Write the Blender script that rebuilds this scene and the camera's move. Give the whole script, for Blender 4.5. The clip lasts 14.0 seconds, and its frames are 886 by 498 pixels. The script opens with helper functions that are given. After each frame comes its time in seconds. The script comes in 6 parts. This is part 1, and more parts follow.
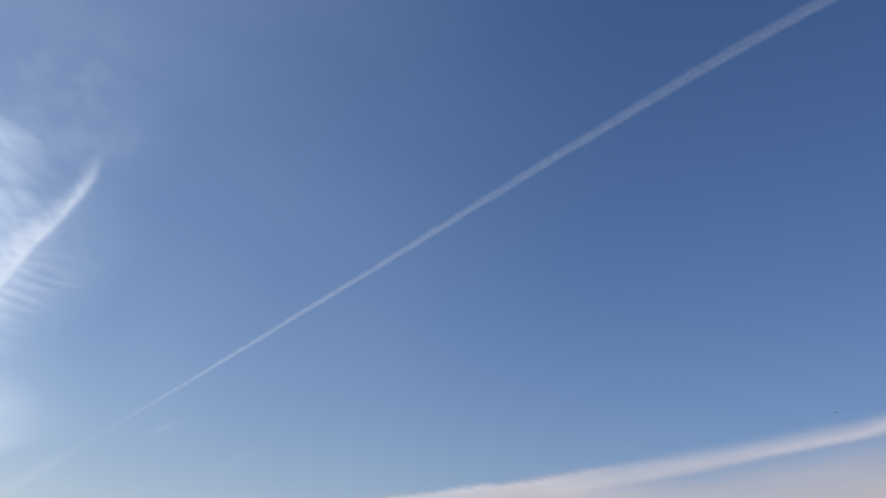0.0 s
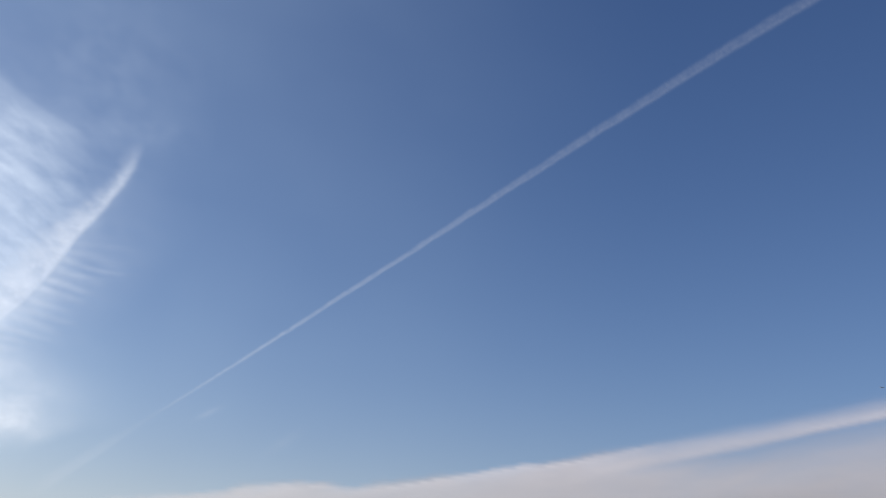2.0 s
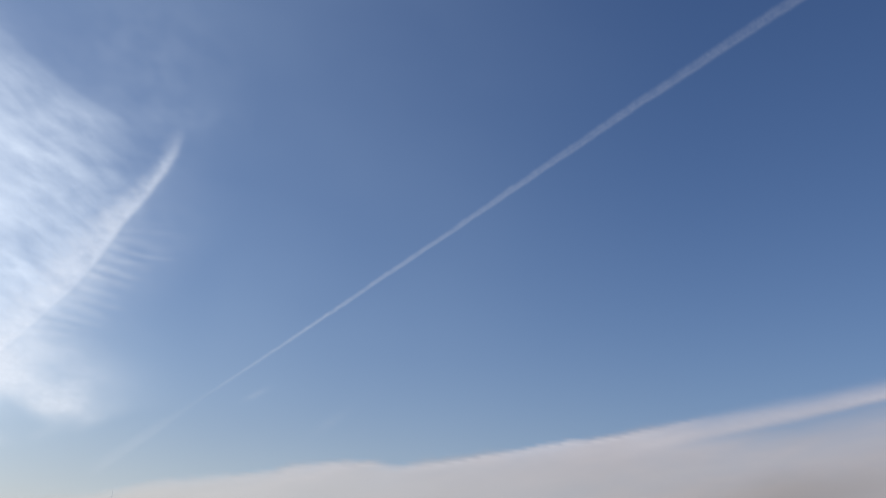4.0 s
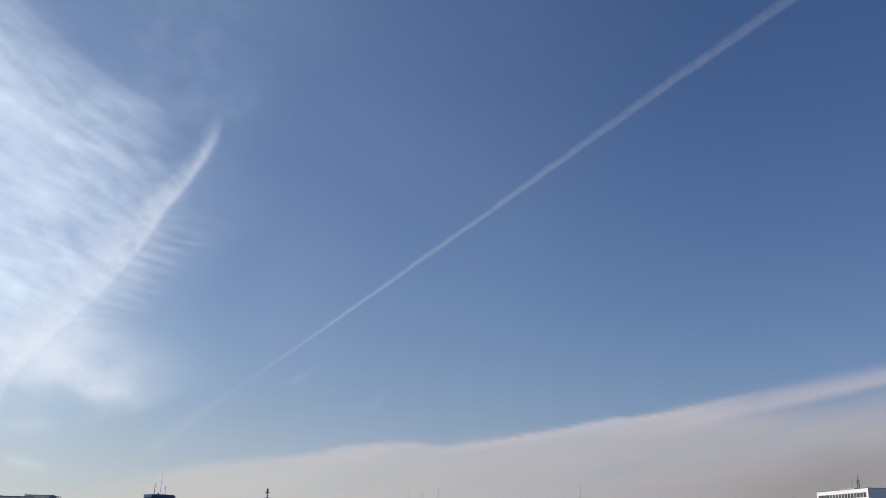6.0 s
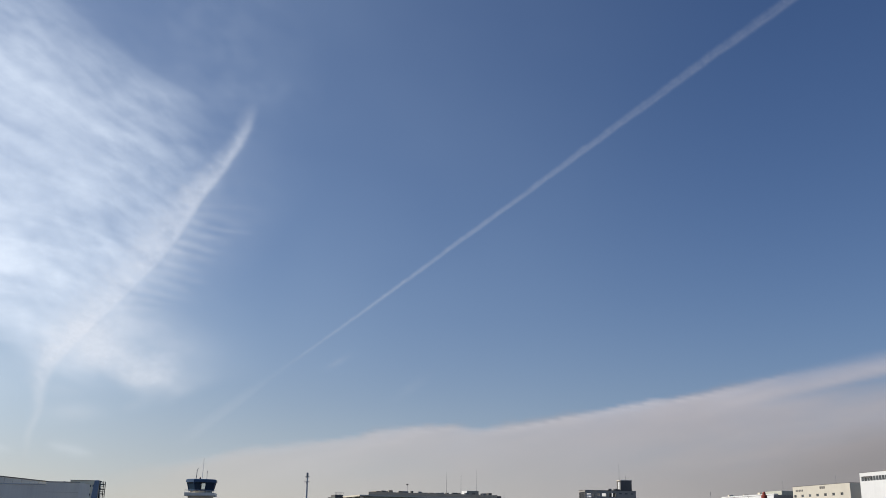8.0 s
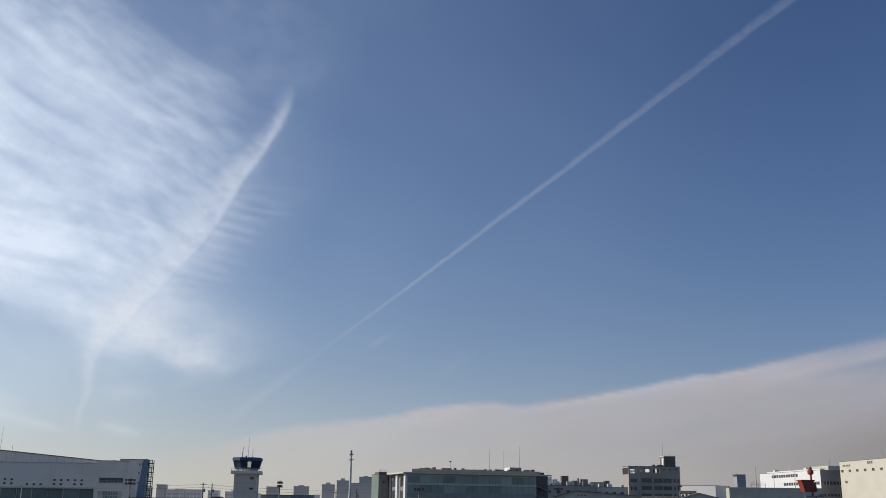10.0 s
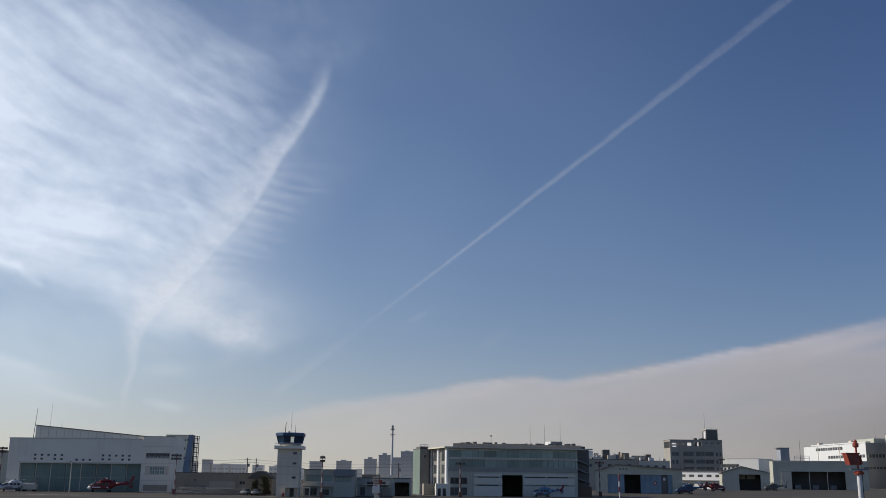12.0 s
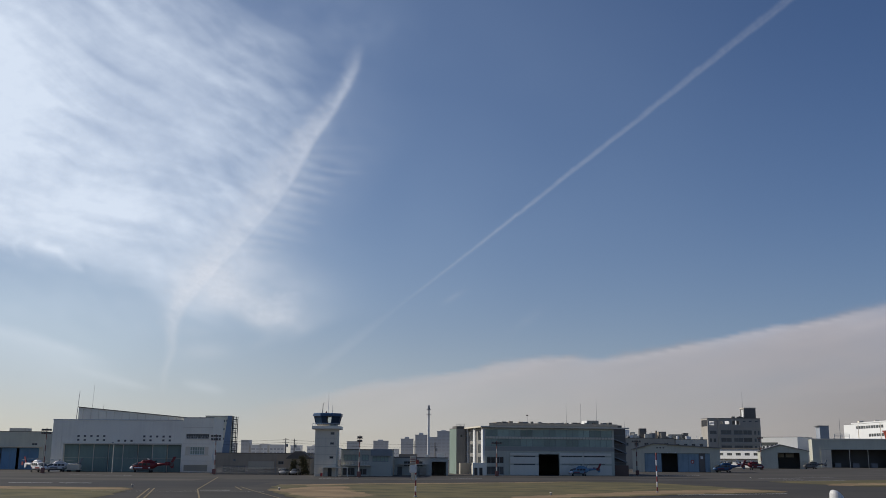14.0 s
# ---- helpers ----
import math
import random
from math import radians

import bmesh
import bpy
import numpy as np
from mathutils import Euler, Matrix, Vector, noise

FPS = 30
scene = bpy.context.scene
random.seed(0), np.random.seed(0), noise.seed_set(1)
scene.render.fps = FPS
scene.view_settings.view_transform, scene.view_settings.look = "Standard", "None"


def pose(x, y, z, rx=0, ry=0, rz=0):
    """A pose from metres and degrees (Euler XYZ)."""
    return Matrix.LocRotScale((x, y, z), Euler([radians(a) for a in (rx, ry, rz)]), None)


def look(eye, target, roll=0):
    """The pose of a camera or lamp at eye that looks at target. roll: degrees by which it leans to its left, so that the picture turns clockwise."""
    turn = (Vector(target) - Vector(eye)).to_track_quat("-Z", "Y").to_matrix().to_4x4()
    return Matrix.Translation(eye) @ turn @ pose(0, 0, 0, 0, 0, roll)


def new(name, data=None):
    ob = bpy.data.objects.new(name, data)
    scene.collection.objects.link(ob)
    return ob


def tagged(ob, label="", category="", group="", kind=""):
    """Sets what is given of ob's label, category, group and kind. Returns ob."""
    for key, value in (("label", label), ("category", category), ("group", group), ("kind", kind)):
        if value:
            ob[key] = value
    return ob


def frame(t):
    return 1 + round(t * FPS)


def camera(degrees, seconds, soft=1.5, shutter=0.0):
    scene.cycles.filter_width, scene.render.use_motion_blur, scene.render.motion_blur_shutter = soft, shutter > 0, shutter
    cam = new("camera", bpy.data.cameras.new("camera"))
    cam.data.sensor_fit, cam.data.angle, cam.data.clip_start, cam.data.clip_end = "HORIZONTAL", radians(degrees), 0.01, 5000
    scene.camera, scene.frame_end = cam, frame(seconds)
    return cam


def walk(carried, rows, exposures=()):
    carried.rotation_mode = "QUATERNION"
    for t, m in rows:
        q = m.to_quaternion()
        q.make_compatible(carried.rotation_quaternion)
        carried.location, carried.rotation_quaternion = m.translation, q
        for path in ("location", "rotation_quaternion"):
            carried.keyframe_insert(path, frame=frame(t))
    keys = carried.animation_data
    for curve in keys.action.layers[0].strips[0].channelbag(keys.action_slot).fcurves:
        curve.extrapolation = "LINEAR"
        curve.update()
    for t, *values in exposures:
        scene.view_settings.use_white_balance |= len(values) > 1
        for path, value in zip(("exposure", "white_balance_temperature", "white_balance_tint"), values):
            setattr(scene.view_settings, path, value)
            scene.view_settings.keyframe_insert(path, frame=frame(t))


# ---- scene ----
# camera: stands at one spot and turns
EYE = 5.0
cam = camera(49.0, 14.0, soft=0.9)
ROWS = [(0.0, 20.664, -16.143, 2.695), (0.5, 20.514, -15.557, 2.765), (1.0, 20.162, -14.982, 2.636), (1.5, 19.798, -14.406, 2.423),
        (2.0, 19.471, -13.82, 2.288), (2.5, 19.183, -13.215, 2.203), (3.0, 18.847, -12.584, 2.11), (5.5, 17.141, -9.432, 1.278),
        (6.0, 16.9, -8.885, 1.236), (6.5, 16.671, -8.38, 1.148), (7.0, 16.442, -7.856, 1.107), (9.5, 14.955, -4.979, 0.803),
        (10.0, 14.594, -4.358, 0.769), (10.5, 14.239, -3.754, 0.711), (11.0, 13.862, -3.176, 0.687), (11.5, 13.492, -2.605, 0.638),
        (12.0, 13.124, -2.044, 0.615), (12.5, 12.79, -1.489, 0.557), (13.0, 12.487, -0.953, 0.519), (13.5, 12.188, -0.485, 0.449),
        (14.0, 11.95, 0.0, 0.4)]


def aim(pitch, yaw, roll):
    return pose(0, 0, EYE, 0, 0, yaw) @ pose(0, 0, 0, 90 + pitch) @ pose(0, 0, 0, 0, 0, roll)


walk(cam, [(t, aim(p, y, r)) for t, p, y, r in ROWS], [(0.0, 0.17), (3.0, 0.07), (5.5, -0.03), (7.0, -0.09), (9.5, -0.17), (12.0, -0.25), (14.0, -0.29)])

# world, sun
SUN_AZ, SUN_EL = -78.0, 34.0   # degrees clockwise from ahead (+y), and above the horizon
world = bpy.data.worlds.new("sky")
scene.world = world
world.use_nodes = True
wn, wl = world.node_tree.nodes, world.node_tree.links
wn.clear()
sky = wn.new("ShaderNodeTexSky")
sky.sky_type = "NISHITA"
sky.sun_disc = False
sky.sun_elevation, sky.sun_rotation = radians(SUN_EL), radians(SUN_AZ)
sky.air_density, sky.dust_density, sky.ozone_density = 1.1, 0.9, 3.5
tone = wn.new("ShaderNodeHueSaturation")
tone.inputs["Saturation"].default_value = 1.1
back = wn.new("ShaderNodeBackground")
back.inputs["Strength"].default_value = 0.069
wout = wn.new("ShaderNodeOutputWorld")
tint = wn.new("ShaderNodeMixRGB")
tint.blend_type = "MULTIPLY"
tint.inputs[0].default_value, tint.inputs[2].default_value = 1.0, (0.95, 0.955, 1.16, 1)
wl.new(sky.outputs[0], tone.inputs["Color"])
wl.new(tone.outputs[0], tint.inputs[1])
wl.new(tint.outputs[0], back.inputs["Color"])
wl.new(back.outputs[0], wout.inputs["Surface"])

sun = new("sun", bpy.data.lights.new("sun", "SUN"))
sun.data.energy, sun.data.angle, sun.data.color = 3.7, radians(0.6), (1.0, 0.94, 0.84)
sun_dir = Vector((math.sin(radians(SUN_AZ)) * math.cos(radians(SUN_EL)), math.cos(radians(SUN_AZ)) * math.cos(radians(SUN_EL)), math.sin(radians(SUN_EL))))
sun.matrix_world = look(sun_dir * 100, (0, 0, 0))


# ---- materials ----
def nodes_of(mat):
    mat.use_nodes = True
    n = mat.node_tree.nodes
    n.clear()
    return n, mat.node_tree.links


MATS = {}


def surface(name, color, rough=0.7, metal=0.0, vary=0.12, scale=0.6, bump=0.0, streak=0.0, second=None, each=0.0):
    """A procedural surface: base colour with large stains, fine grain and optional downward streaks of dirt."""
    if name in MATS:
        return MATS[name]
    mat = bpy.data.materials.new(name)
    n, l = nodes_of(mat)
    geo = n.new("ShaderNodeNewGeometry")
    big = n.new("ShaderNodeTexNoise")
    big.inputs["Scale"].default_value, big.inputs["Detail"].default_value = scale * 0.35, 5
    fine = n.new("ShaderNodeTexNoise")
    fine.inputs["Scale"].default_value, fine.inputs["Detail"].default_value = scale * 9, 4
    l.new(geo.outputs["Position"], big.inputs["Vector"])
    l.new(geo.outputs["Position"], fine.inputs["Vector"])
    add = n.new("ShaderNodeMath")
    add.operation = "MULTIPLY_ADD"
    l.new(fine.outputs[0], add.inputs[0])
    add.inputs[1].default_value = 0.35
    l.new(big.outputs[0], add.inputs[2])
    value = add.outputs[0]
    if streak:
        mp = n.new("ShaderNodeMapping")
        mp.inputs["Scale"].default_value = (1.6, 1.6, 0.09)
        l.new(geo.outputs["Position"], mp.inputs["Vector"])
        st = n.new("ShaderNodeTexNoise")
        st.inputs["Scale"].default_value, st.inputs["Detail"].default_value = 1.0, 4
        l.new(mp.outputs[0], st.inputs["Vector"])
        a2 = n.new("ShaderNodeMath")
        a2.operation = "MULTIPLY_ADD"
        l.new(st.outputs[0], a2.inputs[0])
        a2.inputs[1].default_value = streak
        l.new(value, a2.inputs[2])
        value = a2.outputs[0]
    ramp = n.new("ShaderNodeValToRGB")
    mid = 0.675 + streak * 0.5
    ramp.color_ramp.elements[0].position, ramp.color_ramp.elements[1].position = max(0.0, mid - 0.3), min(1.0, mid + 0.3)
    c = Vector(color)
    d = Vector(second) if second else c * (1 + vary)
    ramp.color_ramp.elements[0].color = (*(c * (1 - vary)), 1)
    ramp.color_ramp.elements[1].color = (*[min(0.95, v) for v in d], 1)
    l.new(value, ramp.inputs[0])
    b = n.new("ShaderNodeBsdfPrincipled")
    tinted = ramp.outputs[0]
    if each:
        info = n.new("ShaderNodeObjectInfo")
        span = n.new("ShaderNodeMapRange")
        span.inputs[3].default_value, span.inputs[4].default_value = 1 - each, 1 + each
        l.new(info.outputs["Random"], span.inputs[0])
        hsv = n.new("ShaderNodeHueSaturation")
        l.new(span.outputs[0], hsv.inputs["Value"])
        l.new(tinted, hsv.inputs["Color"])
        tinted = hsv.outputs[0]
    l.new(tinted, b.inputs["Base Color"])
    b.inputs["Roughness"].default_value, b.inputs["Metallic"].default_value = rough, metal
    if bump:
        bp = n.new("ShaderNodeBump")
        bp.inputs["Strength"].default_value = bump
        l.new(fine.outputs[0], bp.inputs["Height"])
        l.new(bp.outputs[0], b.inputs["Normal"])
    o = n.new("ShaderNodeOutputMaterial")
    l.new(b.outputs[0], o.inputs["Surface"])
    MATS[name] = mat
    return mat


def cloud_material(name, color, glow, grain=0.25, grain_scale=(6.0, 6.0)):
    """A thin cloud of the far sky, its sunlight put in as glow: lets the sky through where its density is low."""
    mat = bpy.data.materials.new(name)
    n, l = nodes_of(mat)
    at = n.new("ShaderNodeAttribute")
    at.attribute_name = "cover"
    uv = n.new("ShaderNodeUVMap")
    mp = n.new("ShaderNodeMapping")
    mp.inputs["Scale"].default_value = (grain_scale[0], grain_scale[1], 1)
    l.new(uv.outputs[0], mp.inputs["Vector"])
    nz = n.new("ShaderNodeTexNoise")
    nz.inputs["Scale"].default_value, nz.inputs["Detail"].default_value = 1.0, 6
    l.new(mp.outputs[0], nz.inputs["Vector"])
    mr = n.new("ShaderNodeMapRange")
    mr.inputs[1].default_value, mr.inputs[2].default_value = 0.25, 0.75
    mr.inputs[3].default_value, mr.inputs[4].default_value = 1 - grain, 1 + grain
    l.new(nz.outputs[0], mr.inputs[0])
    mul = n.new("ShaderNodeMath")
    mul.operation = "MULTIPLY"
    mul.use_clamp = True
    l.new(at.outputs["Fac"], mul.inputs[0])
    l.new(mr.outputs[0], mul.inputs[1])
    em = n.new("ShaderNodeEmission")
    em.inputs["Color"].default_value, em.inputs["Strength"].default_value = (*color, 1), glow
    tr = n.new("ShaderNodeBsdfTransparent")
    mx = n.new("ShaderNodeMixShader")
    l.new(mul.outputs[0], mx.inputs[0])
    l.new(tr.outputs[0], mx.inputs[1])
    l.new(em.outputs[0], mx.inputs[2])
    o = n.new("ShaderNodeOutputMaterial")
    l.new(mx.outputs[0], o.inputs["Surface"])
    mat.cycles.emission_sampling = "NONE"
    return mat


# ---- the sky's clouds ----
# Chart of the sky: the tangent plane at elevation 11.95 ahead, 1720 units to a radian, centred on (784, 441), y downwards.
CHART = aim(11.95, 0.0, 0.4).to_3x3()


def lattice(seed):
    return np.random.RandomState(seed).rand(256, 256)


def vnoise(x, y, tab):
    xi, yi = np.floor(x).astype(int), np.floor(y).astype(int)
    fx, fy = x - xi, y - yi
    fx, fy = fx * fx * fx * (fx * (fx * 6 - 15) + 10), fy * fy * fy * (fy * (fy * 6 - 15) + 10)
    a, b = tab[xi % 256, yi % 256], tab[(xi + 1) % 256, yi % 256]
    c, d = tab[xi % 256, (yi + 1) % 256], tab[(xi + 1) % 256, (yi + 1) % 256]
    return (a * (1 - fx) + b * fx) * (1 - fy) + (c * (1 - fx) + d * fx) * fy


def fbm(x, y, octaves=5, seed=1, gain=0.5):
    tab, total, amp, size = lattice(seed), 0.0, 1.0, 0.0
    for i in range(octaves):
        total = total + amp * vnoise(x * 2 ** i + 17.3 * i, y * 2 ** i + 5.1 * i, tab)
        size += amp
        amp *= gain
    return total / size


def step_up(a, b, x):
    t = np.clip((x - a) / (b - a), 0, 1)
    return t * t * (3 - 2 * t)


def bell(x, mid, width):
    return np.exp(-((x - mid) / width) ** 2)


def sky_sheet(name, x0, x1, y0, y1, step, radius, density, mat, label):
    xs, ys = np.arange(x0, x1 + step, step), np.arange(y0, y1 + step, step)
    X, Y = np.meshgrid(xs, ys)
    den = np.clip(density(X, Y), 0, 1)
    rot = np.array(CHART)
    d = np.stack([(X - 784) / 1720, (441 - Y) / 1720, -np.ones_like(X)], -1)
    d = d @ rot.T
    d /= np.linalg.norm(d, axis=-1, keepdims=True)
    co = (d * radius + np.array([0, 0, EYE])).reshape(-1, 3)
    ny, nx = X.shape
    idx = np.arange(nx * ny).reshape(ny, nx)
    quads = np.stack([idx[:-1, :-1], idx[1:, :-1], idx[1:, 1:], idx[:-1, 1:]], -1).reshape(-1, 4)
    flat = den.reshape(-1)
    keep = flat[quads].max(1) > 0.0005
    quads = quads[keep]
    used = np.unique(quads)
    remap = np.full(nx * ny, -1)
    remap[used] = np.arange(len(used))
    me = bpy.data.meshes.new(name)
    me.from_pydata(co[used].tolist(), [], remap[quads].tolist())
    at = me.attributes.new("cover", "FLOAT", "POINT")
    at.data.foreach_set("value", flat[used].astype(np.float32))
    uv = me.uv_layers.new(name="UVMap")
    pts = np.stack([X.reshape(-1), Y.reshape(-1)], -1)[used] / 100
    loops = np.empty(len(me.loops), dtype=np.int32)
    me.loops.foreach_get("vertex_index", loops)
    uv.data.foreach_set("uv", pts[loops].astype(np.float32).reshape(-1))
    me.materials.append(mat)
    me.shade_smooth()
    ob = new(name, me)
    return tagged(ob, label, "cloud", kind="stuff")


def curve_x(y, pts):
    """x of a smooth line through (x, y) points at the heights y."""
    p = sorted(pts, key=lambda q: q[1])
    return np.interp(y, [q[1] for q in p], [q[0] for q in p])


PLUME = [(641, 70), (641, 92), (634, 125), (620, 155), (592, 200), (558, 250), (518, 322), (482, 372), (428, 430), (370, 490), (327, 545), (313, 580), (310, 620), (297, 655), (290, 700)]


def lane(X, Y, x0, y0, x1, y1, half):
    """A soft lens-shaped lane between two points of the chart."""
    dx, dy = x1 - x0, y1 - y0
    size = math.hypot(dx, dy)
    along = ((X - x0) * dx + (Y - y0) * dy) / size ** 2
    off = ((Y - y0) * dx - (X - x0) * dy) / size
    bow = np.clip(4 * along * (1 - along), 0, 1)
    return np.sqrt(bow) * np.exp(-(off / (half * (0.35 + 0.65 * bow))) ** 2)


# clear lanes and bright strands of the cirrus: ends, half width, amount
LANES = [(90, 60, 285, 150, 13, 0.30), (150, 130, 330, 225, 17, 0.34), (90, 178, 235, 252, 10, 0.30), (200, 20, 400, 130, 18, 0.22), (40, 222, 175, 262, 8, 0.24),
         (215, 300, 350, 350, 14, 0.30), (290, 365, 420, 418, 17, 0.34), (60, 270, 260, 296, 10, 0.18), (-40, 10, 120, 90, 12, 0.22), (330, 170, 470, 255, 15, 0.26), (180, 420, 330, 470, 12, 0.18),
         (-180, -160, 120, 10, 20, 0.22), (60, -120, 260, 0, 18, 0.26), (-250, 60, -40, 150, 16, 0.2), (250, -40, 420, 80, 14, 0.22)]
STRANDS = [(0, 150, 200, 210, 12, 0.14), (-60, 240, 250, 280, 20, 0.12), (30, 350, 280, 400, 34, 0.20), (230, 150, 440, 300, 14, 0.10), (120, -20, 330, 110, 16, 0.09), (-80, 150, 90, 170, 26, 0.30)]


def cirrus(X, Y):
    wx = X + 60 * (fbm(X / 230, Y / 230, 3, 5) - 0.5)
    wy = Y + 60 * (fbm(X / 250, Y / 250, 3, 6) - 0.5)
    tilt = 0.56 - 0.36 * step_up(90, 440, Y) + 0.25 * step_up(330, 560, X)
    across = wy - tilt * (wx - 300)
    broad = fbm(wx / 330, across / 95, 5, 11)
    fine = fbm(wx / 120, across / 19, 4, 12)
    mottle = fbm((X + 0.6 * Y) / 44, (0.8 * Y - X * 0.5) / 26, 4, 14)
    edge = curve_x(Y, [(-700, -700), (-300, -480), (60, -260), (200, -150), (290, -95), (372, -25), (450, 30), (535, 70), (560, 130), (575, 190), (560, 260), (540, 320), (510, 420), (455, 520), (400, 600)])
    outer = edge + 75 * step_up(-60, -300, Y)
    right = 0.62 * (1 - step_up(np.interp(Y, [60, 220], [-230, -110]), 50, X - outer + 90 * (broad - 0.5) + 30 * (mottle - 0.5))) + 0.38 * (1 - step_up(np.interp(Y, [60, 220], [-420, -200]), -30, X - outer))
    crisp = 0.07 * (1 - step_up(-10, 16, X - edge + 10 * (fine - 0.5))) * step_up(-300, -120, Y) * step_up(150, 70, Y) * step_up(-210, -10, X - edge)
    low = np.interp(X, [-900, -200, 0, 150, 250, 330, 480, 600], [400, 405, 430, 474, 500, 548, 590, 600])
    under = 1 - step_up(-36, 34, Y - low + 34 * (fine - 0.5) + 26 * (mottle - 0.5))
    strand = fbm(wx / 260, across / 9, 3, 15)
    veil = 0.59 + 0.50 * (broad - 0.5) + 0.16 * (fine - 0.5) + 0.17 * (mottle - 0.5) + 0.12 * (strand - 0.5)
    for x0, y0, x1, y1, half, amount in LANES:
        veil = veil - 0.5 * amount * lane(wx - 6, wy - 6, x0, y0, x1, y1, half) * (0.5 + fine)
    for x0, y0, x1, y1, half, amount in STRANDS:
        veil = veil + amount * lane(wx, wy, x0, y0, x1, y1, half) * (0.5 + fine)
    sunny = 0.73 + 0.44 * step_up(500, -40, X) * step_up(-500, 240, Y) + 0.16 * bell(X, 130, 150) * bell(Y, 360, 80)
    den = np.clip(veil, 0.06, 1) * sunny * right * under
    shreds = fbm((X + 0.7 * Y) / 60, (0.9 * Y - 0.5 * X) / 22, 5, 16)
    den = den * (1 + 1.5 * (shreds - 0.5) * step_up(-300, -20, X - outer))
    fuzz = 0.15 * (1 - step_up(-150, 190, X - edge)) * step_up(640, 540, Y) * (0.15 + 0.6 * broad + 0.9 * shreds)
    stray = 0.06 * bell(X, 560, 120) * bell(Y, -40, 110) * (0.2 + 1.6 * mottle) + 0.05 * bell(X, 640, 70) * bell(Y, 55, 28) * (0.2 + 1.6 * mottle)
    hook = 0.42 * bell(Y - 0.36 * X - 4 * np.sin(X / 31), 407, 5 + 5 * mottle) * step_up(50, 75, X) * step_up(120, 100, X) * (0.5 + 1.0 * mottle)
    hook += 0.26 * lane(X, Y, 104, 450, 150, 482, 9) * (0.4 + 1.2 * mottle)
    hook += 0.16 * bell(np.hypot(X - 40, Y - 438), 15, 6) * step_up(60, 30, X) * (0.3 + mottle)
    glow = 0.45 * bell(X, -60, 110) * bell(Y, 170, 150)
    shelf = 572 + 0.30 * X + 22 * (broad - 0.5) + 14 * (mottle - 0.5)
    bands = 0.34 * step_up(-6, 16, Y - shelf) * np.exp(-np.maximum(Y - shelf - 14, 0) / 42.0) * step_up(230, 110, X) * (0.4 + 1.0 * broad)
    bands += 0.20 * lane(X, Y, 120, 648, 270, 690, 8) * (0.3 + 1.2 * fine) + 0.16 * lane(X, Y, 320, 676, 400, 694, 9) * (0.3 + 1.2 * fine)
    return np.maximum(den, 0) + crisp + fuzz + stray + hook + glow * under + bands


def plume(X, Y):
    line = curve_x(Y, PLUME)
    w1 = fbm(X / 60, Y / 60, 4, 21)
    ragged = fbm((X + 0.5 * Y) / 20, (Y - 0.4 * X) / 11, 4, 22)
    off = X - line + 7 * (w1 - 0.5) + 3 * (ragged - 0.5)
    # sharp lee edge, ragged and wide on the other side
    wide = np.interp(Y, [60, 90, 120, 160, 200, 300, 400, 500, 560, 620, 700], [16, 24, 26, 32, 48, 92, 95, 62, 34, 16, 9])
    body = (1 - step_up(-4, 7, off)) * step_up(-1.3, -0.1, off / wide + 0.5 * (w1 - 0.5) + 0.35 * (ragged - 0.5))
    core = bell(off, -0.3 * wide, 0.42 * wide)
    rim = bell(off, -7, 7)
    along = np.interp(Y, [74, 92, 110, 155, 250, 330, 420, 520, 560, 620, 660, 710], [0, 0.10, 0.20, 0.28, 0.40, 0.42, 0.46, 0.50, 0.36, 0.22, 0.12, 0])
    den = along * (0.62 * body * (0.5 + 1.0 * ragged) + 0.46 * core * (0.5 + w1)) + 0.12 * rim * step_up(90, 170, Y) * step_up(360, 270, Y)
    slant = Y - 0.08 * X + 5 * np.sin(X / 57) + 28 * (fbm(X / 160, Y / 50, 3, 26) - 0.5)
    stripe = np.clip(0.5 + 0.5 * np.sin(slant * 6.283 / 19.0), 0, 1) * np.clip(1.5 * fbm(X / 120, Y / 24, 3, 23) - 0.05, 0, 1.2)
    reach = 70 + 120 * fbm(X / 900, Y / 15, 2, 27)
    ribs = 0.17 * stripe * step_up(-6, 12, off) * step_up(1.0, 0.3, off / reach) * step_up(225, 320, Y) * step_up(505, 420, Y)
    fluff = fbm(X / 80, Y / 42, 5, 24)
    floor_y = np.interp(X, [300, 330, 400, 470, 520, 575, 620], [560, 552, 552, 596, 600, 575, 560]) + 16 * (fluff - 0.5)
    puff = 0.48 * (0.3 + 1.3 * fluff) * bell(X, 440 + 0.2 * (Y - 520), 112) * bell(Y, 528, 66) * step_up(16, -26, Y - floor_y)
    puff = puff + 0.20 * (0.3 + 1.3 * fluff) * bell(X, 490, 80) * bell(Y, 572, 26) * step_up(12, -12, Y - floor_y)
    puff = puff + 0.30 * bell(X, 362, 42) * bell(Y, 622, 15) * fluff + 0.40 * bell(X, 372, 62) * bell(Y, 480, 60) * fluff
    puff = puff + 0.14 * lane(X, Y, 440, 618, 500, 590, 9) * fluff + 0.16 * lane(X, Y, 295, 582, 380, 590, 8) * fluff
    haze = 0.19 * fbm(X / 70, Y / 34, 4, 28) * step_up(-10, 20, off) * step_up(180, 0, off) * step_up(150, 330, Y) * step_up(660, 420, Y)
    return den + ribs + puff + haze


TRAIL = np.polyfit([720, 900, 1100, 1250, 1400, 1550, 1700, 1850, 2000], [532, 392, 234, 114, -5, -123, -240, -353, -464], 3)


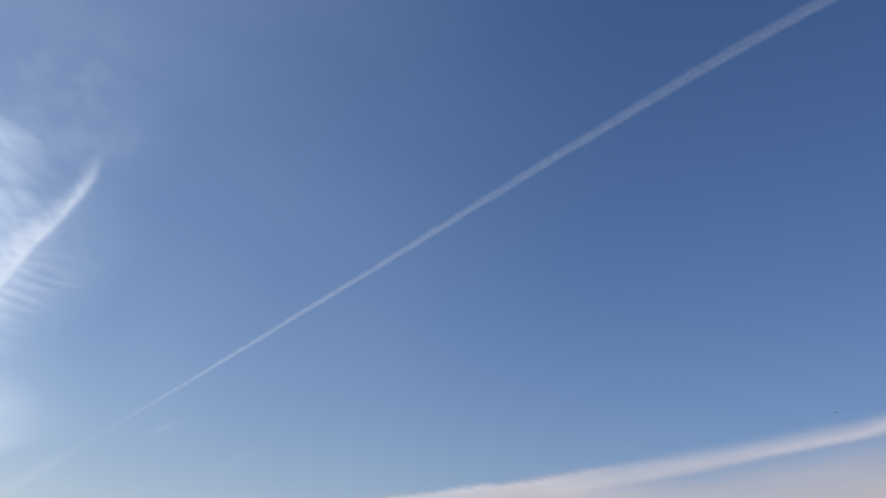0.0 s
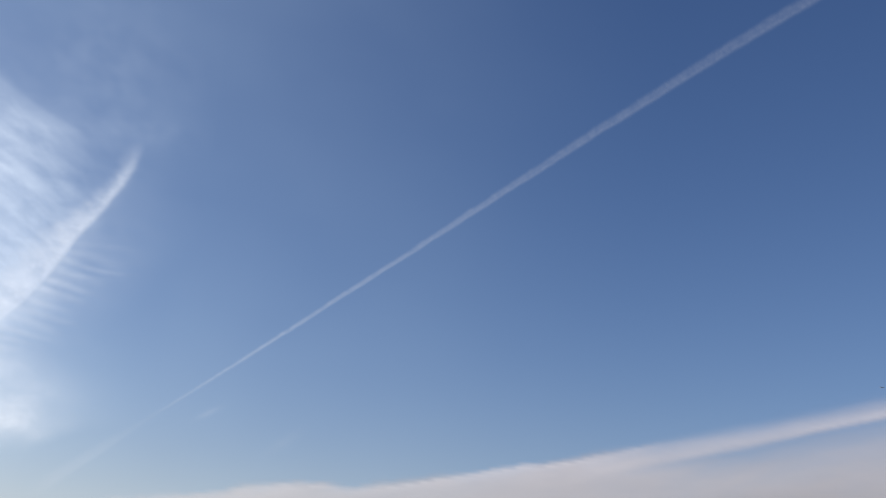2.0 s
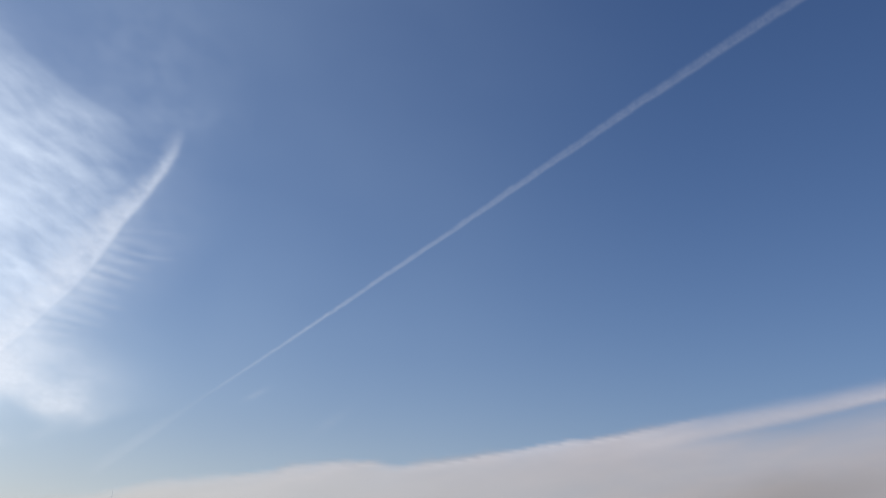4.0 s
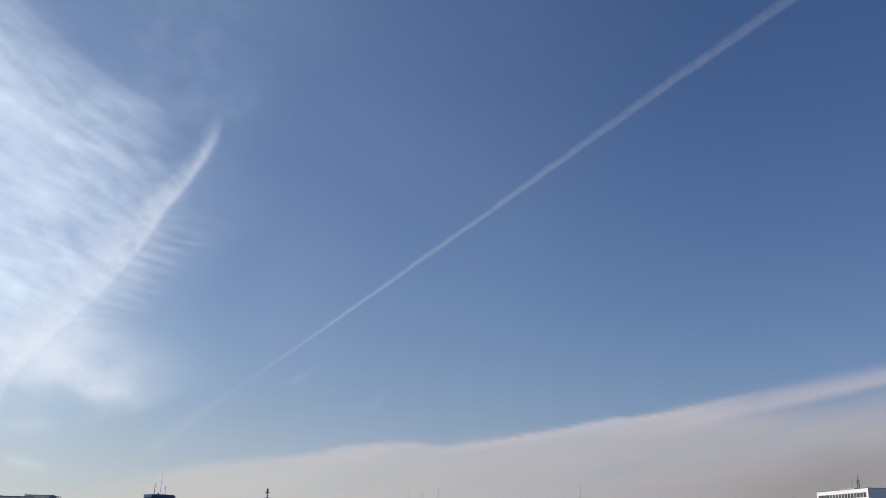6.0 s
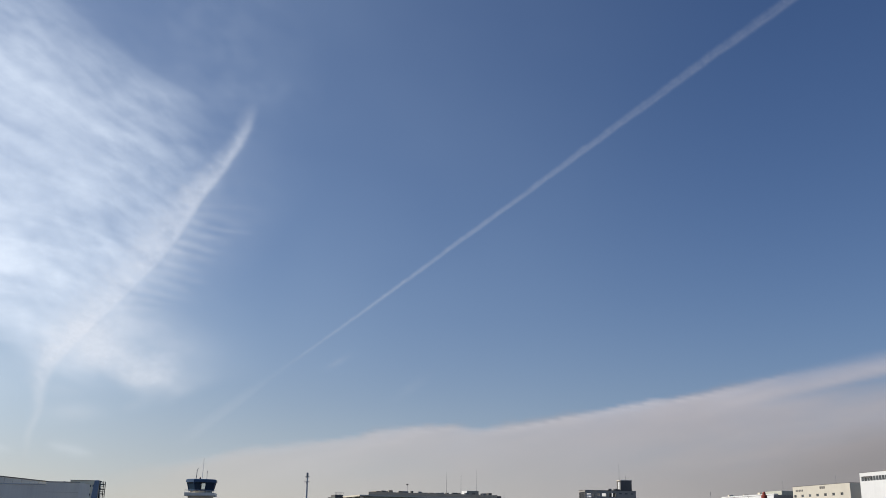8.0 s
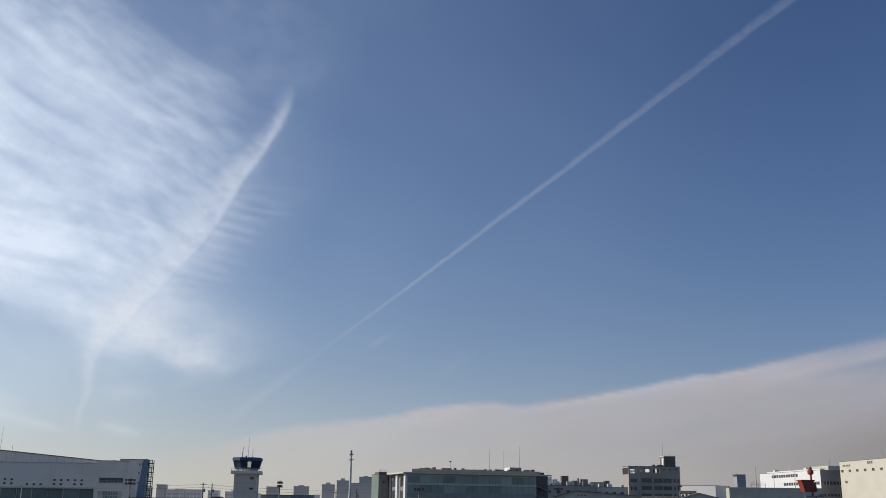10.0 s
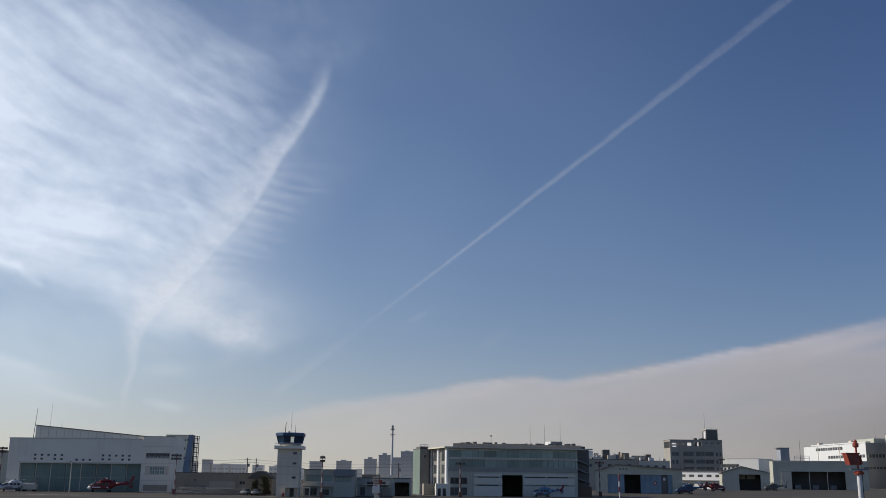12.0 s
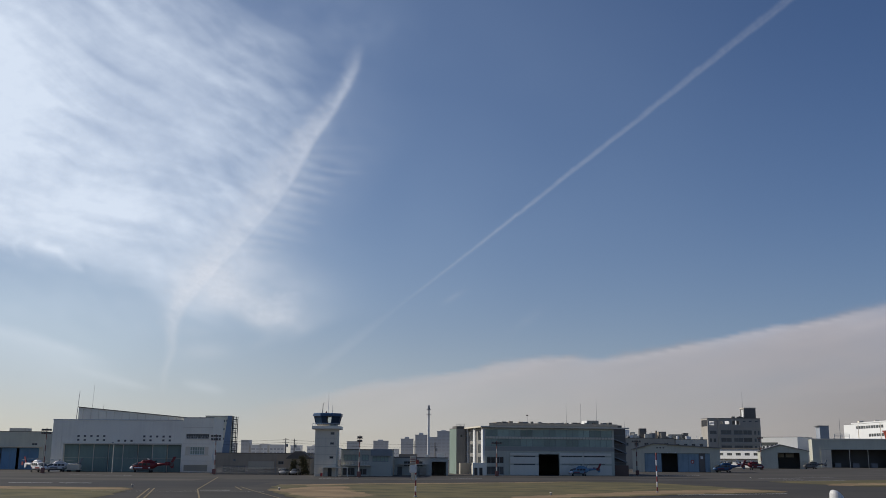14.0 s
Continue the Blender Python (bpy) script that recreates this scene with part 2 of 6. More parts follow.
def trail(X, Y):
    mid = np.polyval(TRAIL, X)
    w1 = fbm(X / 11, Y / 11, 3, 31)
    w2 = fbm(X / 55, Y / 55, 3, 32)
    off = (Y - mid) * 0.776 + 2.4 * (w1 - 0.5) + 3.0 * (w2 - 0.5)
    half = np.interp(X, [540, 640, 690, 715, 870, 1130, 1390, 1700, 2300], [10, 9, 3.0, 1.7, 2.6, 4.8, 7.8, 11.2, 14.5])
    prof = 1 - step_up(0.3, 1.35, np.abs(off) / half)
    rim = 0.72 + 0.38 * bell(off / half, 0.7, 0.35)
    amount = np.interp(X, [535, 570, 640, 690, 712, 760, 870, 1130, 1390, 1700, 2300], [0, 0.12, 0.10, 0.06, 0.09, 0.17, 0.25, 0.165, 0.12, 0.10, 0.095])
    return prof * rim * amount * (0.7 + 0.6 * w1)


BANK_TOP = ([300, 480, 600, 651, 765, 845, 880, 940, 1000, 1018, 1046, 1100, 1200, 1316, 1408, 1534, 1630, 1708, 1892, 2080, 2247, 2600], [766, 708, 686, 675, 658, 650, 640, 632, 627, 629, 633, 625, 606, 586, 569, 541, 521, 507, 474, 428, 388, 300])


def streak_edge(X):
    """The sharp underside of the streak that lifts off the bank."""
    return np.interp(X, [1450, 1607, 1847, 2191, 2600], [601, 566, 511, 423, 315])


def wedge(X, Y, fine):
    """The thin blue gap below the streak."""
    d = Y - streak_edge(X) + 9 * (fine - 0.5)
    wide = np.interp(X, [1500, 1700, 1900, 2200], [14, 46, 84, 112])
    return step_up(1480, 1800, X) * step_up(-7, 9, d) * (1 - step_up(-0.15, 1, d / wide))


def bank(X, Y):
    big = fbm(X / 300, (Y + 0.22 * X) / 55, 5, 41)
    fine = fbm(X / 80, (Y + 0.22 * X) / 15, 4, 42)
    top = np.interp(X, *BANK_TOP)
    soft = np.interp(X, [500, 800, 900, 1040, 1100, 1300, 1700, 2200], [40, 26, 30, 24, 20, 30, 44, 44])
    cover = step_up(0, 1, (Y - top + 24 * (fine - 0.5) + 12 * (big - 0.5) + 5) / soft)
    lift = step_up(1400, 1750, X)
    cover = cover * (1 - lift) + lift * step_up(-62, 22, Y - streak_edge(X) + 16 * (big - 0.5) + 8 * (fine - 0.5)) ** 1.5
    body = 0.66 + 0.34 * (big - 0.5) + 0.12 * (fine - 0.5)
    body = body + 0.22 * step_up(90, 190, Y - top) * step_up(1000, 1500, X)
    return cover * body * (1 - 0.8 * wedge(X, Y, fine)) * step_up(290, 640, X)


def bank_crest(X, Y):
    big = fbm(X / 260, (Y + 0.22 * X) / 40, 5, 43)
    fine = fbm(X / 90, (Y + 0.22 * X) / 12, 4, 42)
    below = Y - np.interp(X, *BANK_TOP) + 16 * (fine - 0.5)
    lit = step_up(0, 13, below) * np.exp(-np.maximum(below, 0) / np.interp(X, [700, 1200, 1600], [58, 60, 60]))
    lift = step_up(1400, 1750, X)
    over = Y - streak_edge(X) + 8 * (fine - 0.5)
    lit = lit * (1 - lift) + lift * (0.72 * step_up(-48, -6, over) * np.exp(-np.maximum(over, 0) / 60.0) + 0.2 * bell(over, 120, 40))
    return 0.68 * lit * (0.45 + 1.1 * big) * (1 - wedge(X, Y, fine)) * step_up(380, 760, X)


def bank_base(X, Y):
    big = fbm(X / 320, (Y + 0.1 * X) / 60, 4, 46)
    return 0.74 * step_up(1150, 1900, X) * step_up(2300, 1650, X) * step_up(90, 210, Y - np.interp(X, *BANK_TOP) + 50 * (big - 0.5))


def wisps(X, Y):
    f = fbm(X / 16, Y / 9, 4, 51)
    a = bell(X + 0.4 * (Y - 526), 803, 14) * bell(Y + 0.5 * (X - 803), 526, 5)
    b = bell(X + 0.4 * (Y - 568), 932, 20) * bell(Y + 0.6 * (X - 932), 568, 10)
    return 0.12 * a * (0.2 + f) + 0.06 * b * (0.2 + f)


def thin_veil(X, Y):
    soft = fbm(X / 420, Y / 260, 4, 61)
    milky = 0.165 * step_up(1650, 250, X) * (0.55 + 0.9 * soft)
    low = 0.42 * np.exp(-((Y - 590) / 150.0) ** 2) * step_up(760, -60, X) * (0.5 + soft)
    return (milky + low) * step_up(-900, -600, X) * step_up(-900, -500, Y)


sky_sheet("cloud_veil", -900, 1700, -900, 800, 20, 4720, thin_veil, cloud_material("veil", (0.66, 0.85, 1.05), 0.88, 0.0), "thin milky veil of high cloud over blue sky")
sky_sheet("cirrus_cloud", -620, 760, -560, 780, 5, 4700, cirrus, cloud_material("cirrus", (0.785, 0.885, 1.04), 1.05, 0.07, (3.0, 5.0)), "broad white fan of streaky cirrus cloud in blue sky")
sky_sheet("cloud_bank", 300, 2500, 260, 860, 6, 4750, bank, cloud_material("bank", (0.995, 0.93, 0.995), 0.395, 0.06, (1.2, 5.0)), "low mauve-grey cloud bank with a slanting upper edge")
# the bank's bright crest and dull lower right are put into separate glow colours
sky_sheet("cloud_base", 1240, 2500, 380, 900, 8, 4730, bank_base, cloud_material("base", (0.95, 0.955, 1.05), 0.222, 0.05, (1.2, 5.0)), "dull grey lower part of the low cloud bank")
sky_sheet("cloud_crest", 440, 2500, 260, 760, 6, 4740, bank_crest, cloud_material("crest", (0.975, 0.92, 1.0), 0.62, 0.06, (1.2, 5.0)), "pale lavender-white sunlit crest of the low cloud bank")
sky_sheet("cloud_plume", 200, 800, 50, 730, 2.5, 4600, plume, cloud_material("plume", (0.85, 0.91, 1.03), 0.93, 0.12, (7.0, 9.0)), "ragged white plume of cloud with ribs along it")
sky_sheet("contrail", 530, 2300, -760, 720, 2.5, 4500, trail, cloud_material("vapour", (0.86, 0.90, 1.0), 0.80, 0.15, (12.0, 12.0)), "long straight white vapour trail across blue sky")
sky_sheet("cloud_wisp", 760, 980, 500, 600, 2.5, 4450, wisps, cloud_material("wisp", (0.86, 0.90, 1.0), 0.80, 0.2, (12.0, 12.0)), "two tiny faint wisps of white cloud")


def haze_glow_ring(name, radius, top, amount, scale, color, glow, side, label, steep=2.5):
    """A glowing see-through sheet that paints the pale haze over the horizon all round."""
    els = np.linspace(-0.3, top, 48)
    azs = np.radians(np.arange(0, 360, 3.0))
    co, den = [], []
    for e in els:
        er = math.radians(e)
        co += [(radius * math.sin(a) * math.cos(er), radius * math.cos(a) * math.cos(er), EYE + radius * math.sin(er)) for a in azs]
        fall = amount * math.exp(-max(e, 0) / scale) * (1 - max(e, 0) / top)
        # denser, so brighter, towards the sun's side
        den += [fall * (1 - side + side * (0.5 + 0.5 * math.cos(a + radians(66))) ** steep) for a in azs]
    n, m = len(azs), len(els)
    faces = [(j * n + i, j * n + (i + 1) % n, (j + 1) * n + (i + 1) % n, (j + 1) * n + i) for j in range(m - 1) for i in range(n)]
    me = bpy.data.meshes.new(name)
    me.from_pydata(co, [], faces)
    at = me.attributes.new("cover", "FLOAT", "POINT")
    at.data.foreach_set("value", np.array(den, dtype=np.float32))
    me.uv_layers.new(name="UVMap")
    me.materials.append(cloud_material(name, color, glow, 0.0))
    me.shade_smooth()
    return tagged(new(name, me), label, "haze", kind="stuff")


# haze light painted by glowing rings; the last one veils the far town
haze_glow_ring("upper_haze", 4880, 34.0, 0.66, 15.0, (0.495, 0.74, 1.16), 0.69, 0.55, "glowing sheet of pale blue haze over the lower sky")
haze_glow_ring("horizon_haze", 4560, 20.0, 1.0, 5.0, (1.03, 0.92, 0.64), 1.02, 0.985, "glowing sheet of pale cream haze low over the horizon", 2.9)
haze_glow_ring("far_haze", 860, 3.5, 0.29, 3.0, (1.0, 0.98, 0.96), 0.42, 0.3, "glowing sheet of thin grey haze before the distant town")


# ---- building tools ----
def mesh_from(name, bm, mat):
    me = bpy.data.meshes.new(name)
    bmesh.ops.recalc_face_normals(bm, faces=bm.faces)
    bm.to_mesh(me)
    bm.free()
    me.materials.append(mat)
    return me


def part(name, bm, mat, parent=None, label=""):
    """Links a bmesh as one mesh object under a thing or under a part."""
    ob = new(name, mesh_from(name, bm, mat))
    if parent:
        ob.parent = parent
    if label:
        ob["label"] = label
    return ob


def thing(name, label, category, x=0, y=0, z=0, rz=0, group="", kind=""):
    ob = new(name)
    ob.empty_display_size = 0.3
    ob.matrix_basis = pose(x, y, z, 0, 0, rz)
    return tagged(ob, label, category, group, kind)


def box_into(bm, x0, x1, y0, y1, z0, z1):
    v = [bm.verts.new(c) for c in ((x0, y0, z0), (x1, y0, z0), (x1, y1, z0), (x0, y1, z0), (x0, y0, z1), (x1, y0, z1), (x1, y1, z1), (x0, y1, z1))]
    for f in ((0, 3, 2, 1), (4, 5, 6, 7), (0, 1, 5, 4), (1, 2, 6, 5), (2, 3, 7, 6), (3, 0, 4, 7)):
        bm.faces.new([v[i] for i in f])


def box(x0, x1, y0, y1, z0, z1, bevel=0.0):
    bm = bmesh.new()
    box_into(bm, x0, x1, y0, y1, z0, z1)
    if bevel:
        bmesh.ops.bevel(bm, geom=bm.edges[:], offset=bevel, segments=2, affect="EDGES")
    return bm


def boxes(items):
    bm = bmesh.new()
    for b in items:
        box_into(bm, *b)
    return bm


def prism(profile, y0, y1):
    """A profile in x, z drawn out along y."""
    bm = bmesh.new()
    a = [bm.verts.new((x, y0, z)) for x, z in profile]
    b = [bm.verts.new((x, y1, z)) for x, z in profile]
    bm.faces.new(a)
    bm.faces.new(b[::-1])
    for i in range(len(a)):
        j = (i + 1) % len(a)
        bm.faces.new((a[j], a[i], b[i], b[j]))
    return bm


def rod_into(bm, p, q, r, r2=None, seg=8):
    p, q = Vector(p), Vector(q)
    ax = (q - p).normalized()
    side = ax.orthogonal().normalized()
    up = ax.cross(side)
    r2 = r if r2 is None else r2
    rings = []
    for c, rad in ((p, r), (q, r2)):
        rings.append([bm.verts.new(c + (side * math.cos(t) + up * math.sin(t)) * rad) for t in (2 * math.pi * i / seg for i in range(seg))])
    for i in range(seg):
        j = (i + 1) % seg
        bm.faces.new((rings[0][i], rings[0][j], rings[1][j], rings[1][i]))
    bm.faces.new(rings[0][::-1])
    bm.faces.new(rings[1])


def rod(p, q, r, r2=None, seg=8):
    bm = bmesh.new()
    rod_into(bm, p, q, r, r2, seg)
    return bm


def lathe(rings, seg=24, sx=1.0, sy=1.0, turn=0.0):
    """Rings of (radius, z) turned round the z axis."""
    bm = bmesh.new()
    loops = [[bm.verts.new((sx * r * math.cos(turn + 2 * math.pi * i / seg), sy * r * math.sin(turn + 2 * math.pi * i / seg), z)) for i in range(seg)] for r, z in rings]
    for a, b in zip(loops, loops[1:]):
        for i in range(seg):
            j = (i + 1) % seg
            bm.faces.new((a[i], a[j], b[j], b[i]))
    bm.faces.new(loops[0][::-1])
    bm.faces.new(loops[-1])
    return bm


def loft(sections, seg=16):
    """A smooth body along x; each section: x, centre z, half width, half height."""
    bm = bmesh.new()
    loops = []
    for x, zc, hw, hh in sections:
        ring = []
        for i in range(seg):
            t = 2 * math.pi * i / seg
            c, s = math.cos(t), math.sin(t)
            ring.append(bm.verts.new((x, hw * math.copysign(abs(c) ** 0.75, c), zc + hh * math.copysign(abs(s) ** 0.75, s))))
        loops.append(ring)
    for a, b in zip(loops, loops[1:]):
        for i in range(seg):
            j = (i + 1) % seg
            bm.faces.new((a[i], a[j], b[j], b[i]))
    bm.faces.new(loops[0][::-1])
    bm.faces.new(loops[-1])
    for f in bm.faces:
        f.smooth = True
    return bm


def holed_wall(x0, x1, z0, z1, y0, y1, holes):
    """A wall slab along x with openings right through it."""
    xs = sorted({x0, x1, *[v for h in holes for v in h[:2]]})
    zs = sorted({z0, z1, *[v for h in holes for v in h[2:]]})
    bm = bmesh.new()
    for xa, xb in zip(xs, xs[1:]):
        for za, zb in zip(zs, zs[1:]):
            xm, zm = (xa + xb) / 2, (za + zb) / 2
            if not any(h[0] < xm < h[1] and h[2] < zm < h[3] for h in holes):
                box_into(bm, xa, xb, y0, y1, za, zb)
    bmesh.ops.remove_doubles(bm, verts=bm.verts[:], dist=0.0005)
    seen = {}
    for f in bm.faces:
        seen.setdefault(tuple(sorted(v.index for v in f.verts)), []).append(f)
    bmesh.ops.delete(bm, geom=[f for fs in seen.values() if len(fs) > 1 for f in fs], context="FACES_ONLY")
    return bm


def shell(owner, w, d, h, wall, roof, holes=(), t=0.35, parapet=0.5, side_holes=()):
    """Four walls with thickness, openings in the front (and left side), a floor slab-free inside, and a flat roof."""
    part("front_wall", holed_wall(0, w, 0, h, 0, t, list(holes)), wall, owner)
    part("back_wall", box(0, w, d - t, d, 0, h), wall, owner)
    left = holed_wall(t, d - t, 0, h, 0, t, list(side_holes))
    bmesh.ops.rotate(left, verts=left.verts, cent=(0, 0, 0), matrix=Matrix.Rotation(math.pi / 2, 3, "Z"))
    bmesh.ops.translate(left, verts=left.verts, vec=(t, 0, 0))
    part("side_wall", left, wall, owner)
    part("side_wall", box(w - t, w, t, d - t, 0, h), wall, owner)
    part("roof", box(t, w - t, t, d - t, h - parapet - 0.3, h - parapet), roof, owner)
    part("coping", boxes([(-0.1, w + 0.1, -0.1, t + 0.08, h, h + 0.16), (-0.1, w + 0.1, d - t - 0.08, d + 0.1, h, h + 0.16), (-0.1, t + 0.08, t + 0.08, d - t - 0.08, h, h + 0.16), (w - t - 0.08, w + 0.1, t + 0.08, d - t - 0.08, h, h + 0.16)]), roof, owner)


def window(owner, x0, x1, z0, z1, y=0.0, bars=1, deep=0.14, frame_mat=None, pane_mat=None, sash=0):
    """A glazed window in an opening of the front wall: pane with a frame and its bars."""
    pane = part("window", box(x0, x1, y + deep, y + deep + 0.04, z0, z1), pane_mat or GLASS, owner)
    f = 0.09
    items = [(x0, x1, y + deep - 0.06, y + deep - 0.003, z0, z0 + f), (x0, x1, y + deep - 0.06, y + deep - 0.003, z1 - f, z1),
             (x0, x0 + f, y + deep - 0.06, y + deep - 0.003, z0 + f, z1 - f), (x1 - f, x1, y + deep - 0.06, y + deep - 0.003, z0 + f, z1 - f)]
    for i in range(1, bars + 1):
        xm = x0 + (x1 - x0) * i / (bars + 1)
        items.append((xm - f / 2, xm + f / 2, y + deep - 0.055, y + deep - 0.003, z0 + f, z1 - f))
    for i in range(1, sash + 1):
        zm = z0 + (z1 - z0) * i / (sash + 1)
        items.append((x0 + f, x1 - f, y + deep - 0.05, y + deep - 0.004, zm - f / 2, zm + f / 2))
    part("window_frame", boxes(items), frame_mat or STEEL, pane)
    return pane


def side_window(owner, y0, y1, z0, z1, bars=1):
    """A window in an opening of the left wall (the plane x = 0)."""
    pane = part("window", box(0.14, 0.18, y0, y1, z0, z1), GLASS, owner)
    items = [(0.08, 0.137, y0, y1, z0, z0 + 0.09), (0.08, 0.137, y0, y1, z1 - 0.09, z1), (0.08, 0.137, y0, y0 + 0.09, z0 + 0.09, z1 - 0.09), (0.08, 0.137, y1 - 0.09, y1, z0 + 0.09, z1 - 0.09)]
    for i in range(1, bars + 1):
        ym = y0 + (y1 - y0) * i / (bars + 1)
        items.append((0.085, 0.137, ym - 0.045, ym + 0.045, z0 + 0.09, z1 - 0.09))
    part("window_frame", boxes(items), ALU, pane)


# ---- surface library ----
ASPHALT = surface("asphalt", (0.030, 0.025, 0.018), 0.92, vary=0.45, scale=0.16, second=(0.062, 0.051, 0.036))
CONCRETE_APRON = surface("apron_concrete", (0.058, 0.049, 0.036), 0.9, vary=0.4, scale=0.15)
GRASS = surface("dry_grass", (0.064, 0.072, 0.015), 0.95, vary=0.6, scale=0.5, second=(0.20, 0.155, 0.05), bump=0.5)
STRAW = surface("straw_grass", (0.21, 0.135, 0.058), 0.95, vary=0.45, scale=0.4, second=(0.40, 0.27, 0.13), bump=0.5)
WHITE_WALL = surface("white_sheet_wall", (0.90, 0.84, 0.71), 0.6, vary=0.07, scale=0.4, streak=0.5)
CLEAN_WHITE = surface("white_panel", (0.82, 0.82, 0.79), 0.55, vary=0.05, scale=0.3, streak=0.35)
CREAM = surface("cream_wall", (0.65, 0.605, 0.50), 0.7, vary=0.06, scale=0.3, streak=0.4)
GREY_WALL = surface("grey_plaster", (0.42, 0.385, 0.31), 0.75, vary=0.12, scale=0.4, streak=0.6)
PALE_GREY = surface("pale_concrete", (0.68, 0.62, 0.50), 0.75, vary=0.1, scale=0.4, streak=0.6)
DARK_GREY = surface("dark_grey_wall", (0.145, 0.137, 0.125), 0.7, vary=0.15, scale=0.4, streak=0.4)
BROWN_WALL = surface("brown_block_wall", (0.33, 0.28, 0.215), 0.85, vary=0.14, scale=0.5, streak=0.5)
BLUE_WALL = surface("blue_paint", (0.185, 0.255, 0.345), 0.5, vary=0.12, scale=0.5, streak=0.4)
BLUE_DOOR = surface("faded_blue_door", (0.105, 0.215, 0.35), 0.55, vary=0.18, scale=0.5, streak=0.6, each=0.15)
DEEP_BLUE = surface("deep_blue_panel", (0.035, 0.085, 0.17), 0.4, vary=0.12, scale=0.6)
GREEN_DOOR = surface("dark_green_door", (0.185, 0.255, 0.22), 0.5, vary=0.14, scale=0.4, streak=0.5, each=0.12)
ROOF_DARK = surface("dark_roofing", (0.13, 0.122, 0.112), 0.8, vary=0.15, scale=0.5)
ROOF_METAL = surface("grey_sheet_roof", (0.215, 0.21, 0.20), 0.45, metal=0.3, vary=0.1, scale=0.4)
ALU = surface("aluminium", (0.52, 0.53, 0.54), 0.4, metal=0.6, vary=0.06, scale=1.0)
STEEL = surface("grey_steel", (0.25, 0.26, 0.27), 0.5, metal=0.5, vary=0.1, scale=1.0)
BLACK = surface("black_rubber", (0.02, 0.02, 0.021), 0.7, vary=0.2, scale=1.0)
DARKIN = surface("dark_interior", (0.13, 0.125, 0.115), 0.9, vary=0.2, scale=0.4)
RED = surface("red_paint", (0.20, 0.02, 0.024), 0.45, vary=0.15, scale=1.2)
SIGNAL = surface("signal_orange_red", (0.33, 0.06, 0.034), 0.5, vary=0.18, scale=2.0)
WHITE = surface("white_paint", (0.78, 0.78, 0.77), 0.45, vary=0.06, scale=1.2)
FADED_RED = surface("faded_red_paint", (0.27, 0.085, 0.065), 0.6, vary=0.2, scale=1.2)
HELI_BLUE = surface("helicopter_blue", (0.04, 0.10, 0.21), 0.35, vary=0.1, scale=1.2)
YELLOW = surface("worn_yellow_line", (0.25, 0.19, 0.09), 0.85, vary=0.3, scale=1.5)
LINE_WHITE = surface("worn_white_line", (0.66, 0.65, 0.61), 0.85, vary=0.25, scale=1.5)
BARK = surface("bark", (0.10, 0.075, 0.05), 0.9, vary=0.25, scale=3.0)
LEAF = surface("leaf", (0.055, 0.052, 0.022), 0.95, vary=0.35, scale=2.0)
# distance haze is put into the wall and window colours of the far town
HAZY = surface("distant_block", (0.36, 0.40, 0.45), 0.9, vary=0.06, scale=0.05)
HAZY_PALE = surface("distant_pale_block", (0.74, 0.73, 0.70), 0.9, vary=0.06, scale=0.05)
HAZY_PANE = surface("distant_window", (0.30, 0.33, 0.37), 0.4, vary=0.06, scale=0.05)
GLASS = surface("dark_window_glass", (0.075, 0.082, 0.082), 0.08, vary=0.25, scale=0.4, each=0.45)
GREEN_GLASS = surface("greenish_curtain_glass", (0.29, 0.375, 0.32), 0.12, vary=0.3, scale=0.35, each=0.32)
STEEL_WALL = surface("pale_steel_cladding", (0.525, 0.525, 0.43), 0.6, vary=0.1, scale=0.4, streak=0.5)


def clear_glass():
    """Window glass that lets the view through, with a faint sheen."""
    mat = bpy.data.materials.new("clear_glass")
    n, l = nodes_of(mat)
    tr, gl = n.new("ShaderNodeBsdfTransparent"), n.new("ShaderNodeBsdfGlossy")
    tr.inputs["Color"].default_value = (0.93, 0.96, 0.97, 1)
    gl.inputs["Roughness"].default_value = 0.03
    mx = n.new("ShaderNodeMixShader")
    mx.inputs[0].default_value = 0.06
    l.new(tr.outputs[0], mx.inputs[1])
    l.new(gl.outputs[0], mx.inputs[2])
    o = n.new("ShaderNodeOutputMaterial")
    l.new(mx.outputs[0], o.inputs["Surface"])
    return mat


CLEAR = clear_glass()
TOWER_GLASS = surface("tinted_cab_glass", (0.02, 0.05, 0.09), 0.06, vary=0.2, scale=0.6)

# ---- ground ----
bm = bmesh.new()
bmesh.ops.create_circle(bm, cap_ends=True, segments=96, radius=4950)
tagged(part("ground", bm, ASPHALT), "dark grey asphalt field of a heliport", "ground", kind="structure")


def sheet(name, pts, z, mat, label, category):
    bm = bmesh.new()
    bm.faces.new([bm.verts.new((x, y, z)) for x, y in pts])
    return tagged(part(name, bm, mat), label, category, kind="structure")


def ragged(pts, amp=0.5, step=1.6, seed=3):
    """The outline with its edges broken up as grass grows."""
    out = []
    rng = random.Random(seed)
    for i in range(len(pts)):
        a, b = Vector(pts[i]), Vector(pts[(i + 1) % len(pts)])
        n = max(1, int((b - a).length / step))
        side = Vector((a.y - b.y, b.x - a.x)).normalized() if (b - a).length > 0 else Vector((0, 0))
        for j in range(n):
            p = a + (b - a) * (j / n) + side * rng.uniform(-amp, amp)
            out.append((p.x, p.y))
    return out


